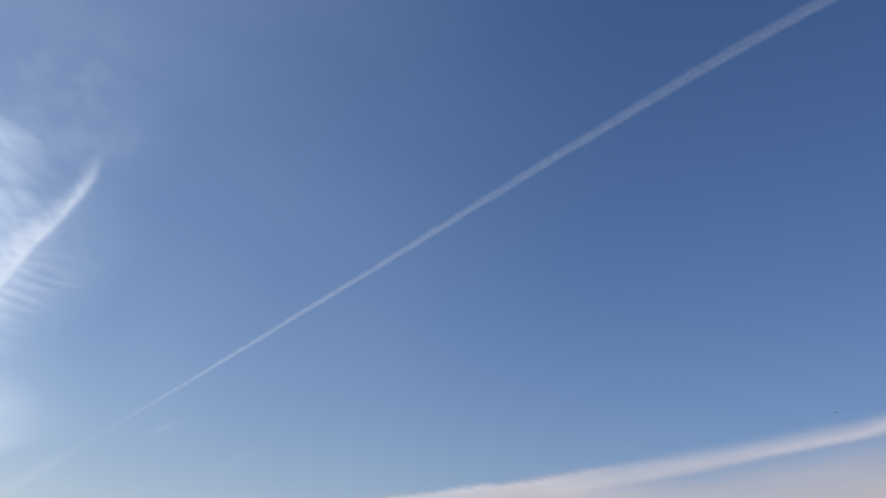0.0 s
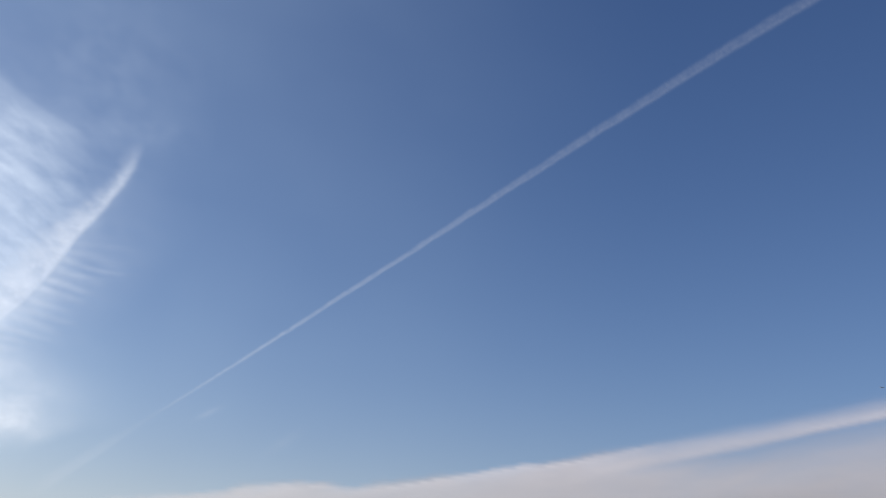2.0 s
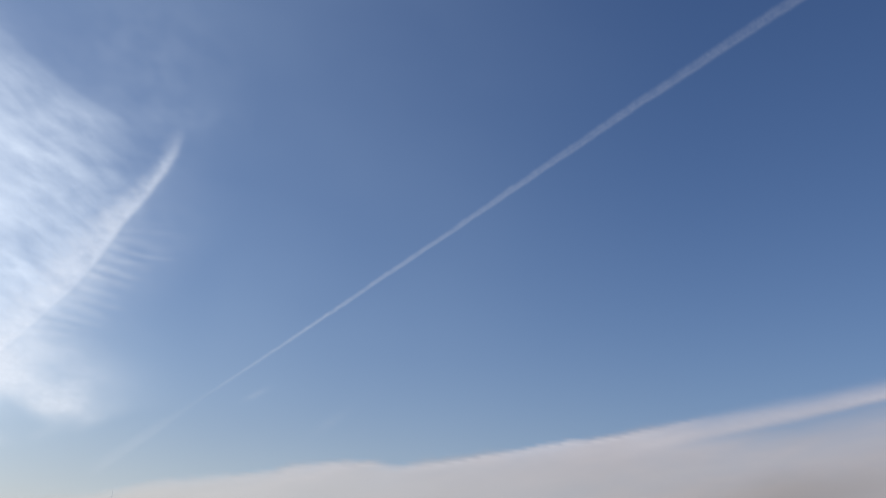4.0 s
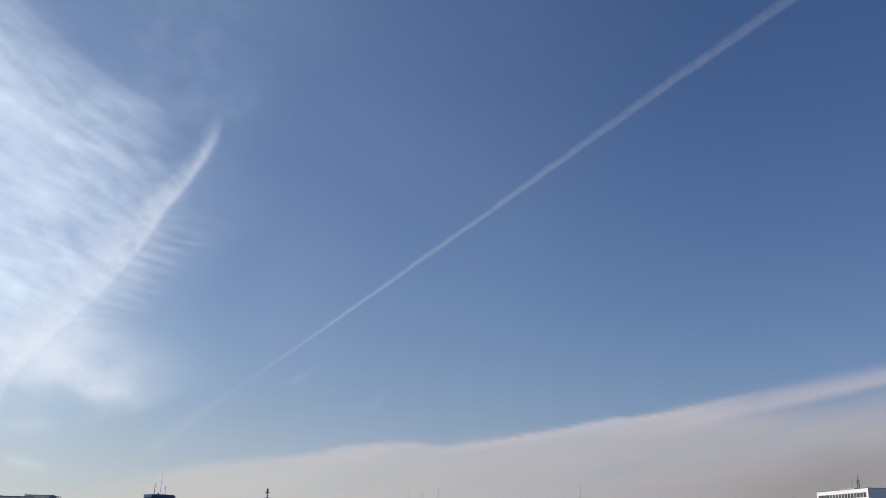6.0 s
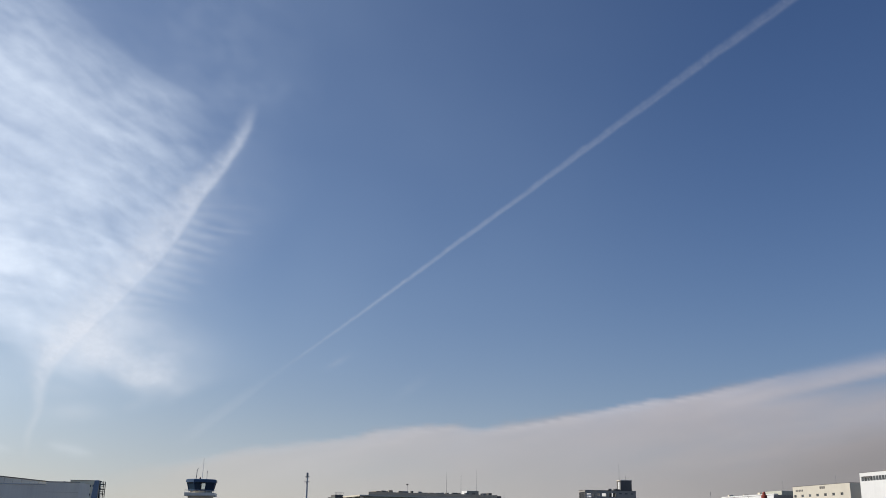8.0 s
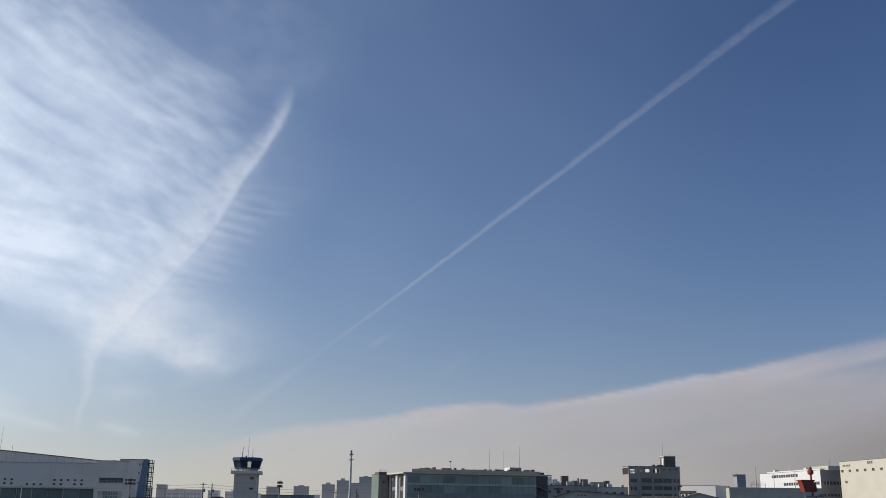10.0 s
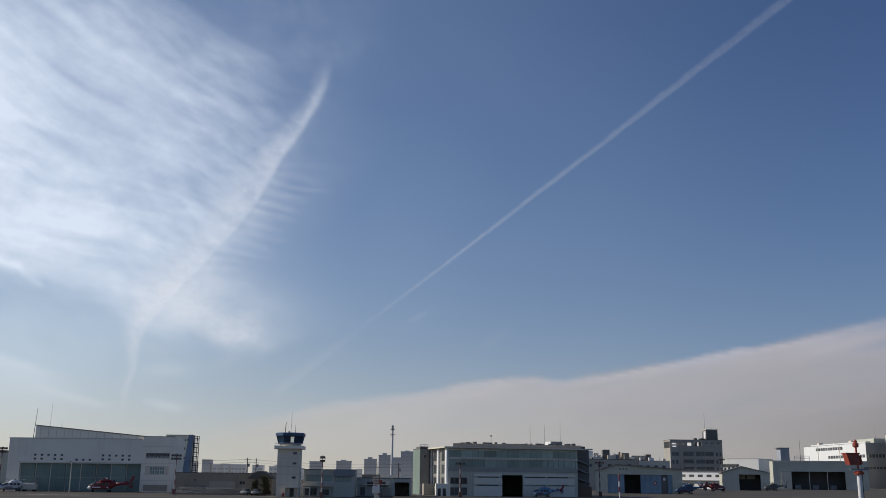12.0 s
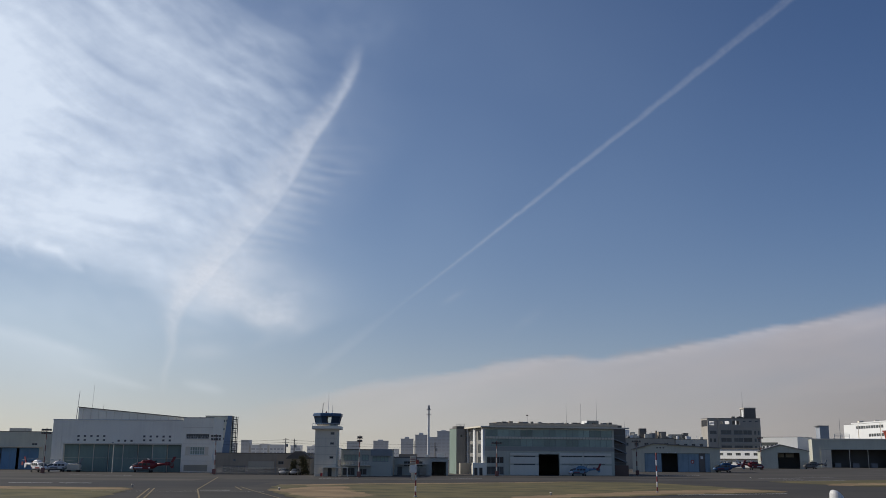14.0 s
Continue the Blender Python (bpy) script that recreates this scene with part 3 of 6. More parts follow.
def rounded(pts, r=3.0, n=5):
    out = []
    for i in range(len(pts)):
        p, a, b = Vector(pts[i]), Vector(pts[i - 1]), Vector(pts[(i + 1) % len(pts)])
        u, v = (a - p).normalized(), (b - p).normalized()
        k = min(r, (a - p).length / 2.2, (b - p).length / 2.2)
        for j in range(n + 1):
            s = j / n
            q = (p + u * k) * (1 - s) ** 2 + p * 2 * s * (1 - s) + (p + v * k) * s * s
            out.append((q.x, q.y))
    return out


sheet("pavement", [(-160, 208), (60, 208), (150, 255), (320, 330), (320, 610), (-160, 610)], 0.015, CONCRETE_APRON, "worn grey concrete apron in front of the hangars", "apron")
sheet("grass_verge", ragged(rounded([(-27, 164), (-14, 174), (6, 183), (26, 196), (40, 192), (52, 146), (28, 130), (8, 112), (-16, 112), (-24, 138)], 6)), 0.03, GRASS, "dry yellow-green grass island beside the taxiway", "grass")
sheet("grass_verge", ragged(rounded([(-140, 142), (-66, 147.5), (-45, 146.5), (-38, 112), (-70, 90), (-140, 90)], 5)), 0.03, GRASS, "dry brown grass strip beside the taxiway", "grass")
sheet("grass_verge", ragged(rounded([(66, 206), (104, 230), (240, 300), (240, 270), (118, 190), (74, 176)], 5)), 0.03, GRASS, "dry grass strip beyond the taxiway", "grass")


def straw_edge(pts):
    sheet("grass_edge", ragged(pts, 0.9, 1.2, len(pts)), 0.036, STRAW, "straw-yellow dead grass along the edge of the verge", "grass")


straw_edge([(-27, 163), (-14, 173), (6, 182), (26, 195), (24, 190.5), (5, 177.5), (-13, 168.5), (-21, 160)])
straw_edge([(-24, 140), (-20, 155), (-15, 158), (-13, 140), (-8, 122), (-14, 113)])
straw_edge([(6, 114), (27.5, 131.5), (51, 146.5), (47, 156), (30, 146), (10, 124)])
straw_edge([(-136, 141), (-66, 146.5), (-47, 145.8), (-43, 138), (-66, 137), (-136, 133)])
straw_edge([(70, 180), (104, 196), (200, 252), (200, 262), (104, 208), (74, 192)])


def patch(x0, x1, y0, y1, z, mat, label):
    """A resurfaced strip of the field, its edges slightly uneven."""
    sheet("asphalt_patch", ragged([(x0, y0), (x1, y0 + 1.5), (x1, y1 + 1.5), (x0, y1)], 0.25, 6.0, int(x0) % 7 + 2), z, mat, label, "road patch")


FRESH_TAR = surface("fresh_asphalt", (0.022, 0.019, 0.015), 0.9, vary=0.3, scale=0.3)
OLD_TAR = surface("bleached_asphalt", (0.075, 0.064, 0.048), 0.92, vary=0.35, scale=0.2)
patch(-150, -46, 184, 197, 0.007, OLD_TAR, "bleached grey strip of old asphalt")
patch(-44, 20, 200, 207, 0.007, OLD_TAR, "bleached grey strip of old asphalt")
patch(-60, -30, 150, 178, 0.005, FRESH_TAR, "dark patch of newer asphalt on the taxiway")
patch(58, 190, 214, 226, 0.02, OLD_TAR, "bleached grey strip of old asphalt before the hangars")
patch(-20, 62, 226, 233, 0.02, FRESH_TAR, "dark strip of newer asphalt before the hangars")
patch(70, 150, 276, 292, 0.02, OLD_TAR, "bleached grey strip of old asphalt before the hangars")


def stripe(pts, w, mat, label):
    """A painted line along a run of points."""
    bm = bmesh.new()
    left, right = [], []
    for i, p in enumerate(pts):
        p = Vector(p)
        a, b = Vector(pts[max(i - 1, 0)]), Vector(pts[min(i + 1, len(pts) - 1)])
        t = (b - a).normalized()
        nrm = Vector((-t.y, t.x)) * w / 2
        left.append(bm.verts.new((*(p + nrm), 0.045)))
        right.append(bm.verts.new((*(p - nrm), 0.045)))
    for i in range(len(pts) - 1):
        bm.faces.new((left[i], right[i], right[i + 1], left[i + 1]))
    return tagged(part("painted_line", bm, mat), label, "road marking", kind="structure")


stripe([(-33, 108), (-41.7, 143)], 0.22, YELLOW, "worn yellow painted line on asphalt")
stripe([(-32.2, 108), (-41.0, 143)], 0.22, YELLOW, "worn yellow painted line on asphalt")
stripe([(-26, 108), (-34.1, 140), (-47.2, 211)], 0.2, YELLOW, "worn yellow painted line on asphalt")
stripe([(-30.5, 152), (-25.5, 136), (-17, 110)], 0.2, YELLOW, "worn yellow painted line on asphalt")
stripe([(-31.3, 152), (-27.5, 138)], 0.2, YELLOW, "worn yellow painted line on asphalt")
stripe([(-46, 131.5), (-23.5, 134)], 0.16, LINE_WHITE, "worn white painted line on asphalt")
for xa, xb, yy in ((-71, -64, 164), (-63, -58, 165), (-33, -29, 137), (-83, -76, 223), (-75, -69, 222), (-25, -19, 204), (2, 9, 216), (58, 68, 262), (74, 84, 233), (90, 100, 254), (76, 90, 222)):
    stripe([(xa, yy), (xb, yy + 0.4)], 0.8, LINE_WHITE, "worn white painted bar on asphalt")
stripe([(31, 131.5), (39, 134.8), (48, 139)], 0.5, LINE_WHITE, "pale worn edge line along the grass")


# ---- white hangar with sloping roof ----
def hanging_doors(owner, x0, x1, h, n, mat, trim, y=0.5):
    w = (x1 - x0) / n
    for i in range(n):
        yy = y + 0.28 * (i % 2)
        leaf = part("door", box(x0 + i * w + 0.02, x0 + (i + 1) * w - 0.02, yy, yy + 0.16, 0.04, h - 0.02, 0.02), mat, owner)
        part("door_trim", boxes([(x0 + i * w + 0.02, x0 + i * w + 0.2, yy - 0.07, yy - 0.002, 0.05, h - 0.03), (x0 + i * w + 0.2, x0 + (i + 1) * w - 0.02, yy - 0.03, yy - 0.002, h * 0.5, h * 0.5 + 0.05)]), trim, leaf)


def white_hangar():
    o = thing("hangar", "white sheet-clad hangar with dark green sliding doors and sloping roof", "hangar", -103, 262)
    vents = []
    for gx, both in ((6.6, True), (24.0, True)):
        for i in range(5):
            vents.append((gx + i * 1.7, 8.95))
            if i != 2:
                vents.append((gx + i * 1.7, 7.95))
    vents += [(17.3 + i * 1.7, 7.8) for i in range(3)]
    holes = [(3.2, 34.3, 0, 7.1)] + [(x, x + 0.62, z, z + 0.5) for x, z in vents]
    part("front_wall", holed_wall(0, 34.5, 0, 13.4, 0, 0.35, holes), WHITE_WALL, o)
    part("side_wall", box(0, 0.35, 0.35, 12, 0, 13.4), WHITE_WALL, o)
    part("back_wall", box(0.35, 42.2, 11.65, 12, 0, 12.9), WHITE_WALL, o)
    part("roof", box(0.35, 34.5, 0.35, 11.65, 12.6, 12.9), ROOF_METAL, o)
    part("coping", boxes([(-0.1, 34.4, -0.12, 0.4, 13.4, 13.58)]), ALU, o)
    up = part("upper_roof", prism([(5.3, 12.9), (34.3, 12.9), (34.3, 14.2), (5.3, 16.8)], 3.0, 11.5), WHITE_WALL, o, "sloping raised roof clad in white sheet")
    part("roof_edge", prism([(5.15, 16.83), (34.3, 14.22), (34.3, 14.42), (5.15, 17.03)], 2.8, 11.7), ROOF_DARK, up)
    for i in range(13):
        part("rib", box(6.5 + i * 2.1, 6.58 + i * 2.1, 2.93, 2.997, 12.95, 16.4 - i * 2.1 * 0.086), PALE_GREY, up)
    for x, z in vents:
        part("vent", boxes([(x, x + 0.62, 0.12, 0.16, z, z + 0.5)] + [(x, x + 0.62, 0.05, 0.116, z + 0.07 + 0.14 * k, z + 0.11 + 0.14 * k) for k in range(3)]), DARK_GREY, o)
    part("lintel", box(3.0, 34.4, -0.25, -0.002, 7.1, 7.45), PALE_GREY, o)
    hanging_doors(o, 3.2, 34.3, 7.1, 8, GREEN_DOOR, PALE_GREY)
    part("door_rail", box(3.2, 34.3, 0.36, 1.2, 7.1, 7.3), STEEL, o)
    part("floor_slab", box(0.35, 34.4, 1.5, 11.6, 0.02, 0.06), CONCRETE_APRON, o)
    wing = part("office_wing", holed_wall(34.5, 42.5, 0, 14.1, -0.06, 0.3, [(35.4, 41.5, 8.7, 9.95), (35.4, 41.5, 4.55, 6.6), (35.2, 41.4, 0.3, 1.9)]), WHITE_WALL, o, "white office bay beside the hangar doors")
    part("wing_shell", boxes([(42.2, 42.5, 0.3, 12, 0, 14.1), (34.8, 42.2, 11.7, 12, 12.92, 14.1), (34.52, 34.8, 0.36, 11.6, 12.95, 14.1), (34.8, 42.2, 0.3, 11.7, 13.6, 13.8), (34.8, 42.2, 1.3, 1.5, 0, 13.4)]), WHITE_WALL, wing)
    part("wing_coping", boxes([(34.4, 42.6, -0.16, 0.4, 14.1, 14.28)]), STEEL, wing)
    window(o, 35.4, 41.5, 8.7, 9.95, -0.06, 9, frame_mat=STEEL, deep=0.3)
    window(o, 36.6, 40.4, 4.55, 6.6, -0.06, 5, sash=1, frame_mat=WHITE, pane_mat=GREEN_GLASS, deep=0.25)
    for a, b in ((35.4, 36.55), (40.45, 41.5)):
        part("infill_panel", box(a, b, 0.1, 0.2, 4.55, 6.6), PALE_GREY, wing)
    part("window_guard", boxes([(35.5, 41.4, -0.16, -0.12, 9.15, 9.2), (35.5, 41.4, -0.16, -0.12, 8.8, 8.85)] + [(35.5 + 0.98 * k, 35.56 + 0.98 * k, -0.16, -0.12, 8.7, 9.2) for k in range(7)]), WHITE, wing, "white guard rail across the window")
    part("shutter", boxes([(35.2, 41.4, 0.1, 0.15, 0.3, 1.9)] + [(35.2, 41.4, 0.07, 0.098, 0.35 + 0.16 * k, 0.43 + 0.16 * k) for k in range(10)]), GREY_WALL, o)
    for z in (8.55, 4.4):
        part("sill", box(35.2, 41.7, -0.22, -0.062, z, z + 0.15), PALE_GREY, o)
    for z in (2.9, 7.3, 11.6):
        part("ledge", box(34.55, 42.5, -0.12, -0.062, z, z + 0.1), PALE_GREY, o)
    part("flagpole", rod((5.9, 0.15, 13.55), (6.3, 0.15, 21.1), 0.09, 0.05), STEEL, o)
    part("antenna", rod((8.5, 4.0, 14.4), (8.7, 4.0, 22.8), 0.045, 0.02, 6), STEEL, o)
    part("antenna", rod((11.6, 4.0, 14.4), (11.6, 4.0, 17.9), 0.05, 0.03, 6), STEEL, o)
    part("roof_vent", lathe([(0.2, 0), (0.2, 0.4), (0.32, 0.42), (0.28, 0.65), (0.05, 0.75)], 10), STEEL, o).location = (37.8, 4, 13.8)
    part("downpipe", box(2.4, 2.5, -0.1, -0.002, 0, 13.3), WHITE_WALL, o)
    return o


white_hangar()


def blue_door_hangar():
    o = thing("hangar", "grey hangar with pale blue sliding doors, one gap open", "hangar", -152, 288)
    shell(o, 36.5, 30, 10.7, STEEL_WALL, ROOF_DARK, [(4, 35.3, 0, 6.2), (33.0, 34.6, 6.9, 7.5)])
    for x in (4, 9.0, 14.0, 19.0, 24.2, 29.4):
        wide = 4.9 if x < 28 else 5.9
        leaf = part("door", box(x, x + wide - (0.5 if x == 24.2 else 0), 0.45, 0.6, 0.03, 6.18, 0.02), BLUE_DOOR, o)
        part("door_trim", boxes([(x + 0.05, x + 0.15, 0.4, 0.447, 0.1, 6.1), (x + wide / 2, x + wide / 2 + 0.06, 0.42, 0.447, 0.1, 6.1)]), BLUE_WALL, leaf)
    window(o, 33.0, 34.6, 6.9, 7.5, 0, 1)
    part("canopy", box(3.5, 36.0, -0.9, -0.002, 6.25, 6.5), PALE_GREY, o)
    part("roof_unit", box(23.5, 28.5, 6, 10, 10.2, 11.9, 0.06), PALE_GREY, o)
    part("roof_unit", box(16.5, 19.5, 6, 9, 10.2, 11.4, 0.06), DARK_GREY, o)
    part("roof_unit", box(13, 14.4, 6, 8, 10.2, 11.5, 0.06), DARK_GREY, o)


blue_door_hangar()


WORN_RED = surface("worn_red_mast_paint", (0.22, 0.10, 0.08), 0.7, vary=0.3, scale=1.2)
WORN_WHITE = surface("worn_white_mast_paint", (0.42, 0.39, 0.35), 0.7, vary=0.2, scale=1.2)


def light_mast(x, y, h, label, lamps, base_red=3, cols=4):
    """A banded mast with rows of floodlights on a cross frame."""
    o = thing("floodlight_mast", label, "light mast", x, y, group="apron light masts")
    n = 7
    for i in range(n):
        z0, z1 = h * i / n, h * (i + 1) / n
        part("mast_band", rod((0, 0, z0), (0, 0, z1), 0.19 - 0.012 * i, 0.19 - 0.012 * (i + 1)), WORN_RED if i % 2 == 0 else WORN_WHITE, o)
    part("base_plate", lathe([(0.45, 0), (0.45, 0.12), (0.3, 0.16)], 12), STEEL, o)
    part("switch_box", box(-0.42, 0.42, -0.62, -0.22, 0.1, 1.3, 0.04), WORN_RED, o, "worn red switch box at the foot")
    rows = lamps // cols
    wide = 0.62 * (cols - 1)
    frame_items = [(-wide / 2 - 0.35, wide / 2 + 0.35, -0.08, 0.08, h + 0.75 * r, h + 0.75 * r + 0.1) for r in range(rows)]
    frame_items += [(-0.07, 0.07, -0.08, 0.08, h, h + 0.75 * rows)]
    part("lamp_frame", boxes(frame_items), FADED_RED, o)
    for r in range(rows):
        for c in range(cols):
            cx, cz = -wide / 2 + 0.62 * c, h + 0.75 * r + 0.3
            lamp = part("lamp", box(cx - 0.25, cx + 0.25, -0.3, 0.1, cz - 0.18, cz + 0.22, 0.05), DARK_GREY, o)
            part("lens", box(cx - 0.2, cx + 0.2, -0.33, -0.302, cz - 0.13, cz + 0.17), GLASS, lamp)
    return o


light_mast(-95.0, 238, 9.2, "red and white banded floodlight mast beside the white hangar", 8, cols=4)
light_mast(-54.2, 238, 8.0, "red and white banded floodlight mast before the hangar office", 8, cols=4)
light_mast(-18.0, 218, 7.6, "floodlight mast with four lamps before the terminal", 4, cols=2)
light_mast(13.2, 238, 7.6, "red and white banded floodlight mast before the glazed hangar", 4, cols=4)
light_mast(52.2, 266, 8.6, "red and white banded floodlight mast beside the blue hangar", 4, cols=4)
light_mast(128.0, 398, 12.2, "tall red and white floodlight mast on the far apron", 4, cols=4)


def stair_building():
    o = thing("office_building", "cream office block with blue wedge end wall and outside stair", "building", -79, 330)
    wins = [(15.2, 5.4), (12.5, 5.4), (9.4, 5.4), (6.4, 5.4), (15.3, 6.9), (15.2, 2.6), (12.5, 2.6)]
    shell(o, 8.3, 6, 17.1, surface("pale_cream_wall", (0.90, 0.84, 0.64), 0.7, vary=0.05, scale=0.3, streak=0.3), ROOF_DARK, [(x, x + (1.1 if x != 6.9 else 0.6), z, z + 0.65) for z, x in wins])
    for z, x in wins:
        window(o, x, x + (1.1 if x != 6.9 else 0.6), z, z + 0.65, 0, 0)
    part("blue_wall", prism([(5.5, 0), (8.35, 0), (8.9, 17.3), (7.5, 17.3)], -0.4, -0.003), BLUE_WALL, o, "blue painted wedge-shaped end wall")
    for i in range(11):
        z = 1.4 + 1.45 * i
        part("landing", box(8.95, 10.2, 0.2, 3.0, z, z + 0.28), DARK_GREY, o)
        part("railing", boxes([(8.95, 10.2, 0.2, 0.26, z + 0.85, z + 1.0), (10.12, 10.2, 0.2, 3.0, z + 0.9, z + 1.0)] + [(8.95 + 0.4 * k, 9.04 + 0.4 * k, 0.2, 0.25, z + 0.28, z + 0.85) for k in range(4)]), DARK_GREY, o)
    for x, y in ((10.1, 0.2), (10.1, 2.9), (8.95, 0.2)):
        part("stair_post", box(x, x + 0.2, y, y + 0.2, 0, 17.0), BLACK, o)


stair_building()


def low_block():
    o = thing("low_building", "low brown-grey block building with pale panels", "building", -56, 246)
    holes = [(4.5, 5.1, 3.1, 3.6), (15.6, 17.0, 2.4, 3.2), (18.5, 20.0, 1.6, 2.8)]
    shell(o, 23.5, 12, 5.0, BROWN_WALL, ROOF_DARK, holes)
    for h in holes:
        window(o, *h, 0, 1)
    part("panel", boxes([(8.3, 14.6, -0.05, -0.003, 1.3, 3.1)]), GREY_WALL, o, "pale grey wall panel")
    part("panel", boxes([(2.0, 7.6, -0.05, -0.003, 0.5, 2.0)]), DARK_GREY, o, "dark grey wall panel")
    part("pipe", boxes([(15.0, 15.1, -0.1, -0.003, 0, 4.8), (20.6, 20.7, -0.1, -0.003, 0, 4.8)]), STEEL, o)
    h = thing("hut", "small hut with a dark gabled roof", "hut", -37.5, 243)
    part("wall", box(0, 5.4, 0, 4, 0, 3.9), BROWN_WALL, h)
    part("roof", prism([(-0.4, 3.8), (5.8, 3.8), (5.8, 4.0), (3.4, 5.6), (1.8, 5.6), (-0.4, 4.0)], -0.5, 4.5), ROOF_DARK, h)
    part("door", box(1.0, 2.0, -0.06, -0.003, 0.02, 2.1), DARK_GREY, h)


low_block()


def mesh_fence(x0, x1, y):
    o = thing("fence", "low grey chain fence with steel posts before the low building", "fence", x0, y)
    n = int((x1 - x0) / 2)
    for i in range(n + 1):
        part("post", rod((2 * i, 0, 0), (2 * i, 0, 1.9), 0.03, seg=6), STEEL, o)
    for z in (0.25, 1.0, 1.85):
        part("rail", rod((0, 0, z), (2 * n, 0, z), 0.015, seg=5), STEEL, o)
    bm = bmesh.new()
    k = 0.0
    while k < 2 * n - 1.6:
        rod_into(bm, (k, 0, 0.25), (k + 1.6, 0, 1.85), 0.012, seg=3)
        rod_into(bm, (k + 1.6, 0, 0.25), (k, 0, 1.85), 0.012, seg=3)
        k += 0.32
    tagged(part("mesh", bm, STEEL, o), kind="stuff")


mesh_fence(-55.5, -37.5, 243.2)
tagged(part("kerb", box(-56, -34, 241.2, 241.5, 0.01, 0.18), DARK_GREY), "low dark kerb before the building", "kerb", kind="structure")


def car(x, y, rz, paint, label):
    o = thing("car", label, "car", x, y, 0, rz, group="parked cars")
    b = part("body", loft([(-2.1, 0.6, 0.65, 0.22), (-2.0, 0.65, 0.8, 0.34), (-1.2, 0.72, 0.84, 0.42), (1.2, 0.72, 0.84, 0.42), (1.9, 0.66, 0.78, 0.34), (2.1, 0.58, 0.6, 0.2)], 12), paint, o)
    part("cabin", loft([(-1.6, 1.08, 0.6, 0.12), (-1.0, 1.22, 0.68, 0.3), (0.5, 1.24, 0.68, 0.3), (1.1, 1.06, 0.6, 0.1)], 12), GLASS, o)
    for wx in (-1.3, 1.3):
        for wy in (-0.78, 0.78):
            w = part("wheel", rod((wx, wy - 0.1, 0.32), (wx, wy + 0.1, 0.32), 0.32, seg=14), BLACK, o)
            part("rim", rod((wx, wy - 0.11, 0.32), (wx, wy + 0.11, 0.32), 0.18, seg=10), ALU, w)
    return o


car(-37.4, 238.6, 80, surface("dull_white_paint", (0.36, 0.36, 0.35), 0.4), "small dull white car parked by the low building")
car(-34.6, 236.8, 80, surface("silver", (0.24, 0.245, 0.25), 0.35, 0.4), "small silver car parked by the hut")


van = car(209.5, 421, 20, surface("van_white", (0.7, 0.7, 0.69), 0.4), "white van parked at the end of the long hangar")
van.scale = (1.25, 1.25, 1.7)


def bush_tree(x, y, h, label, n=3200):
    o = thing("tree", label, "tree", x, y)
    bm = rod((0, 0, 0), (0.1, 0, h * 0.55), 0.2, 0.1)
    for a in range(6):
        t = a * 1.05
        rod_into(bm, (0.05, 0, h * (0.3 + 0.04 * a)), (math.cos(t) * h * 0.25, math.sin(t) * h * 0.25, h * (0.6 + 0.05 * a)), 0.07, 0.02, 5)
    part("trunk", bm, BARK, o)
    rng = random.Random(7 + int(x))
    bm = bmesh.new()
    clumps = []
    for i in range(34):
        a, zz = rng.random() * 6.283, rng.random()
        rad = h * 0.27 * math.sqrt(rng.random()) * (1.15 - 0.75 * zz)
        clumps.append((Vector((math.cos(a) * rad, math.sin(a) * rad, h * (0.12 + 0.82 * zz))), h * rng.uniform(0.05, 0.12)))
    for i in range(n):
        mid, spread = clumps[i % len(clumps)]
        c = mid + Vector((rng.gauss(0, 1), rng.gauss(0, 1), rng.gauss(0, 1))) * spread * 0.7
        u = Vector((rng.gauss(0, 1), rng.gauss(0, 1), rng.gauss(0, 1))).normalized() * rng.uniform(0.07, 0.17)
        v = u.orthogonal().normalized() * u.length * 0.6
        bm.faces.new([bm.verts.new(c + q) for q in (u, v, -u, -v)])
    part("crown", bm, LEAF, o)


bush_tree(-33.2, 238.5, 4.4, "dark leafy tree beside the control tower")
bush_tree(-35.6, 240.0, 3.4, "dark leafy tree beside the hut")


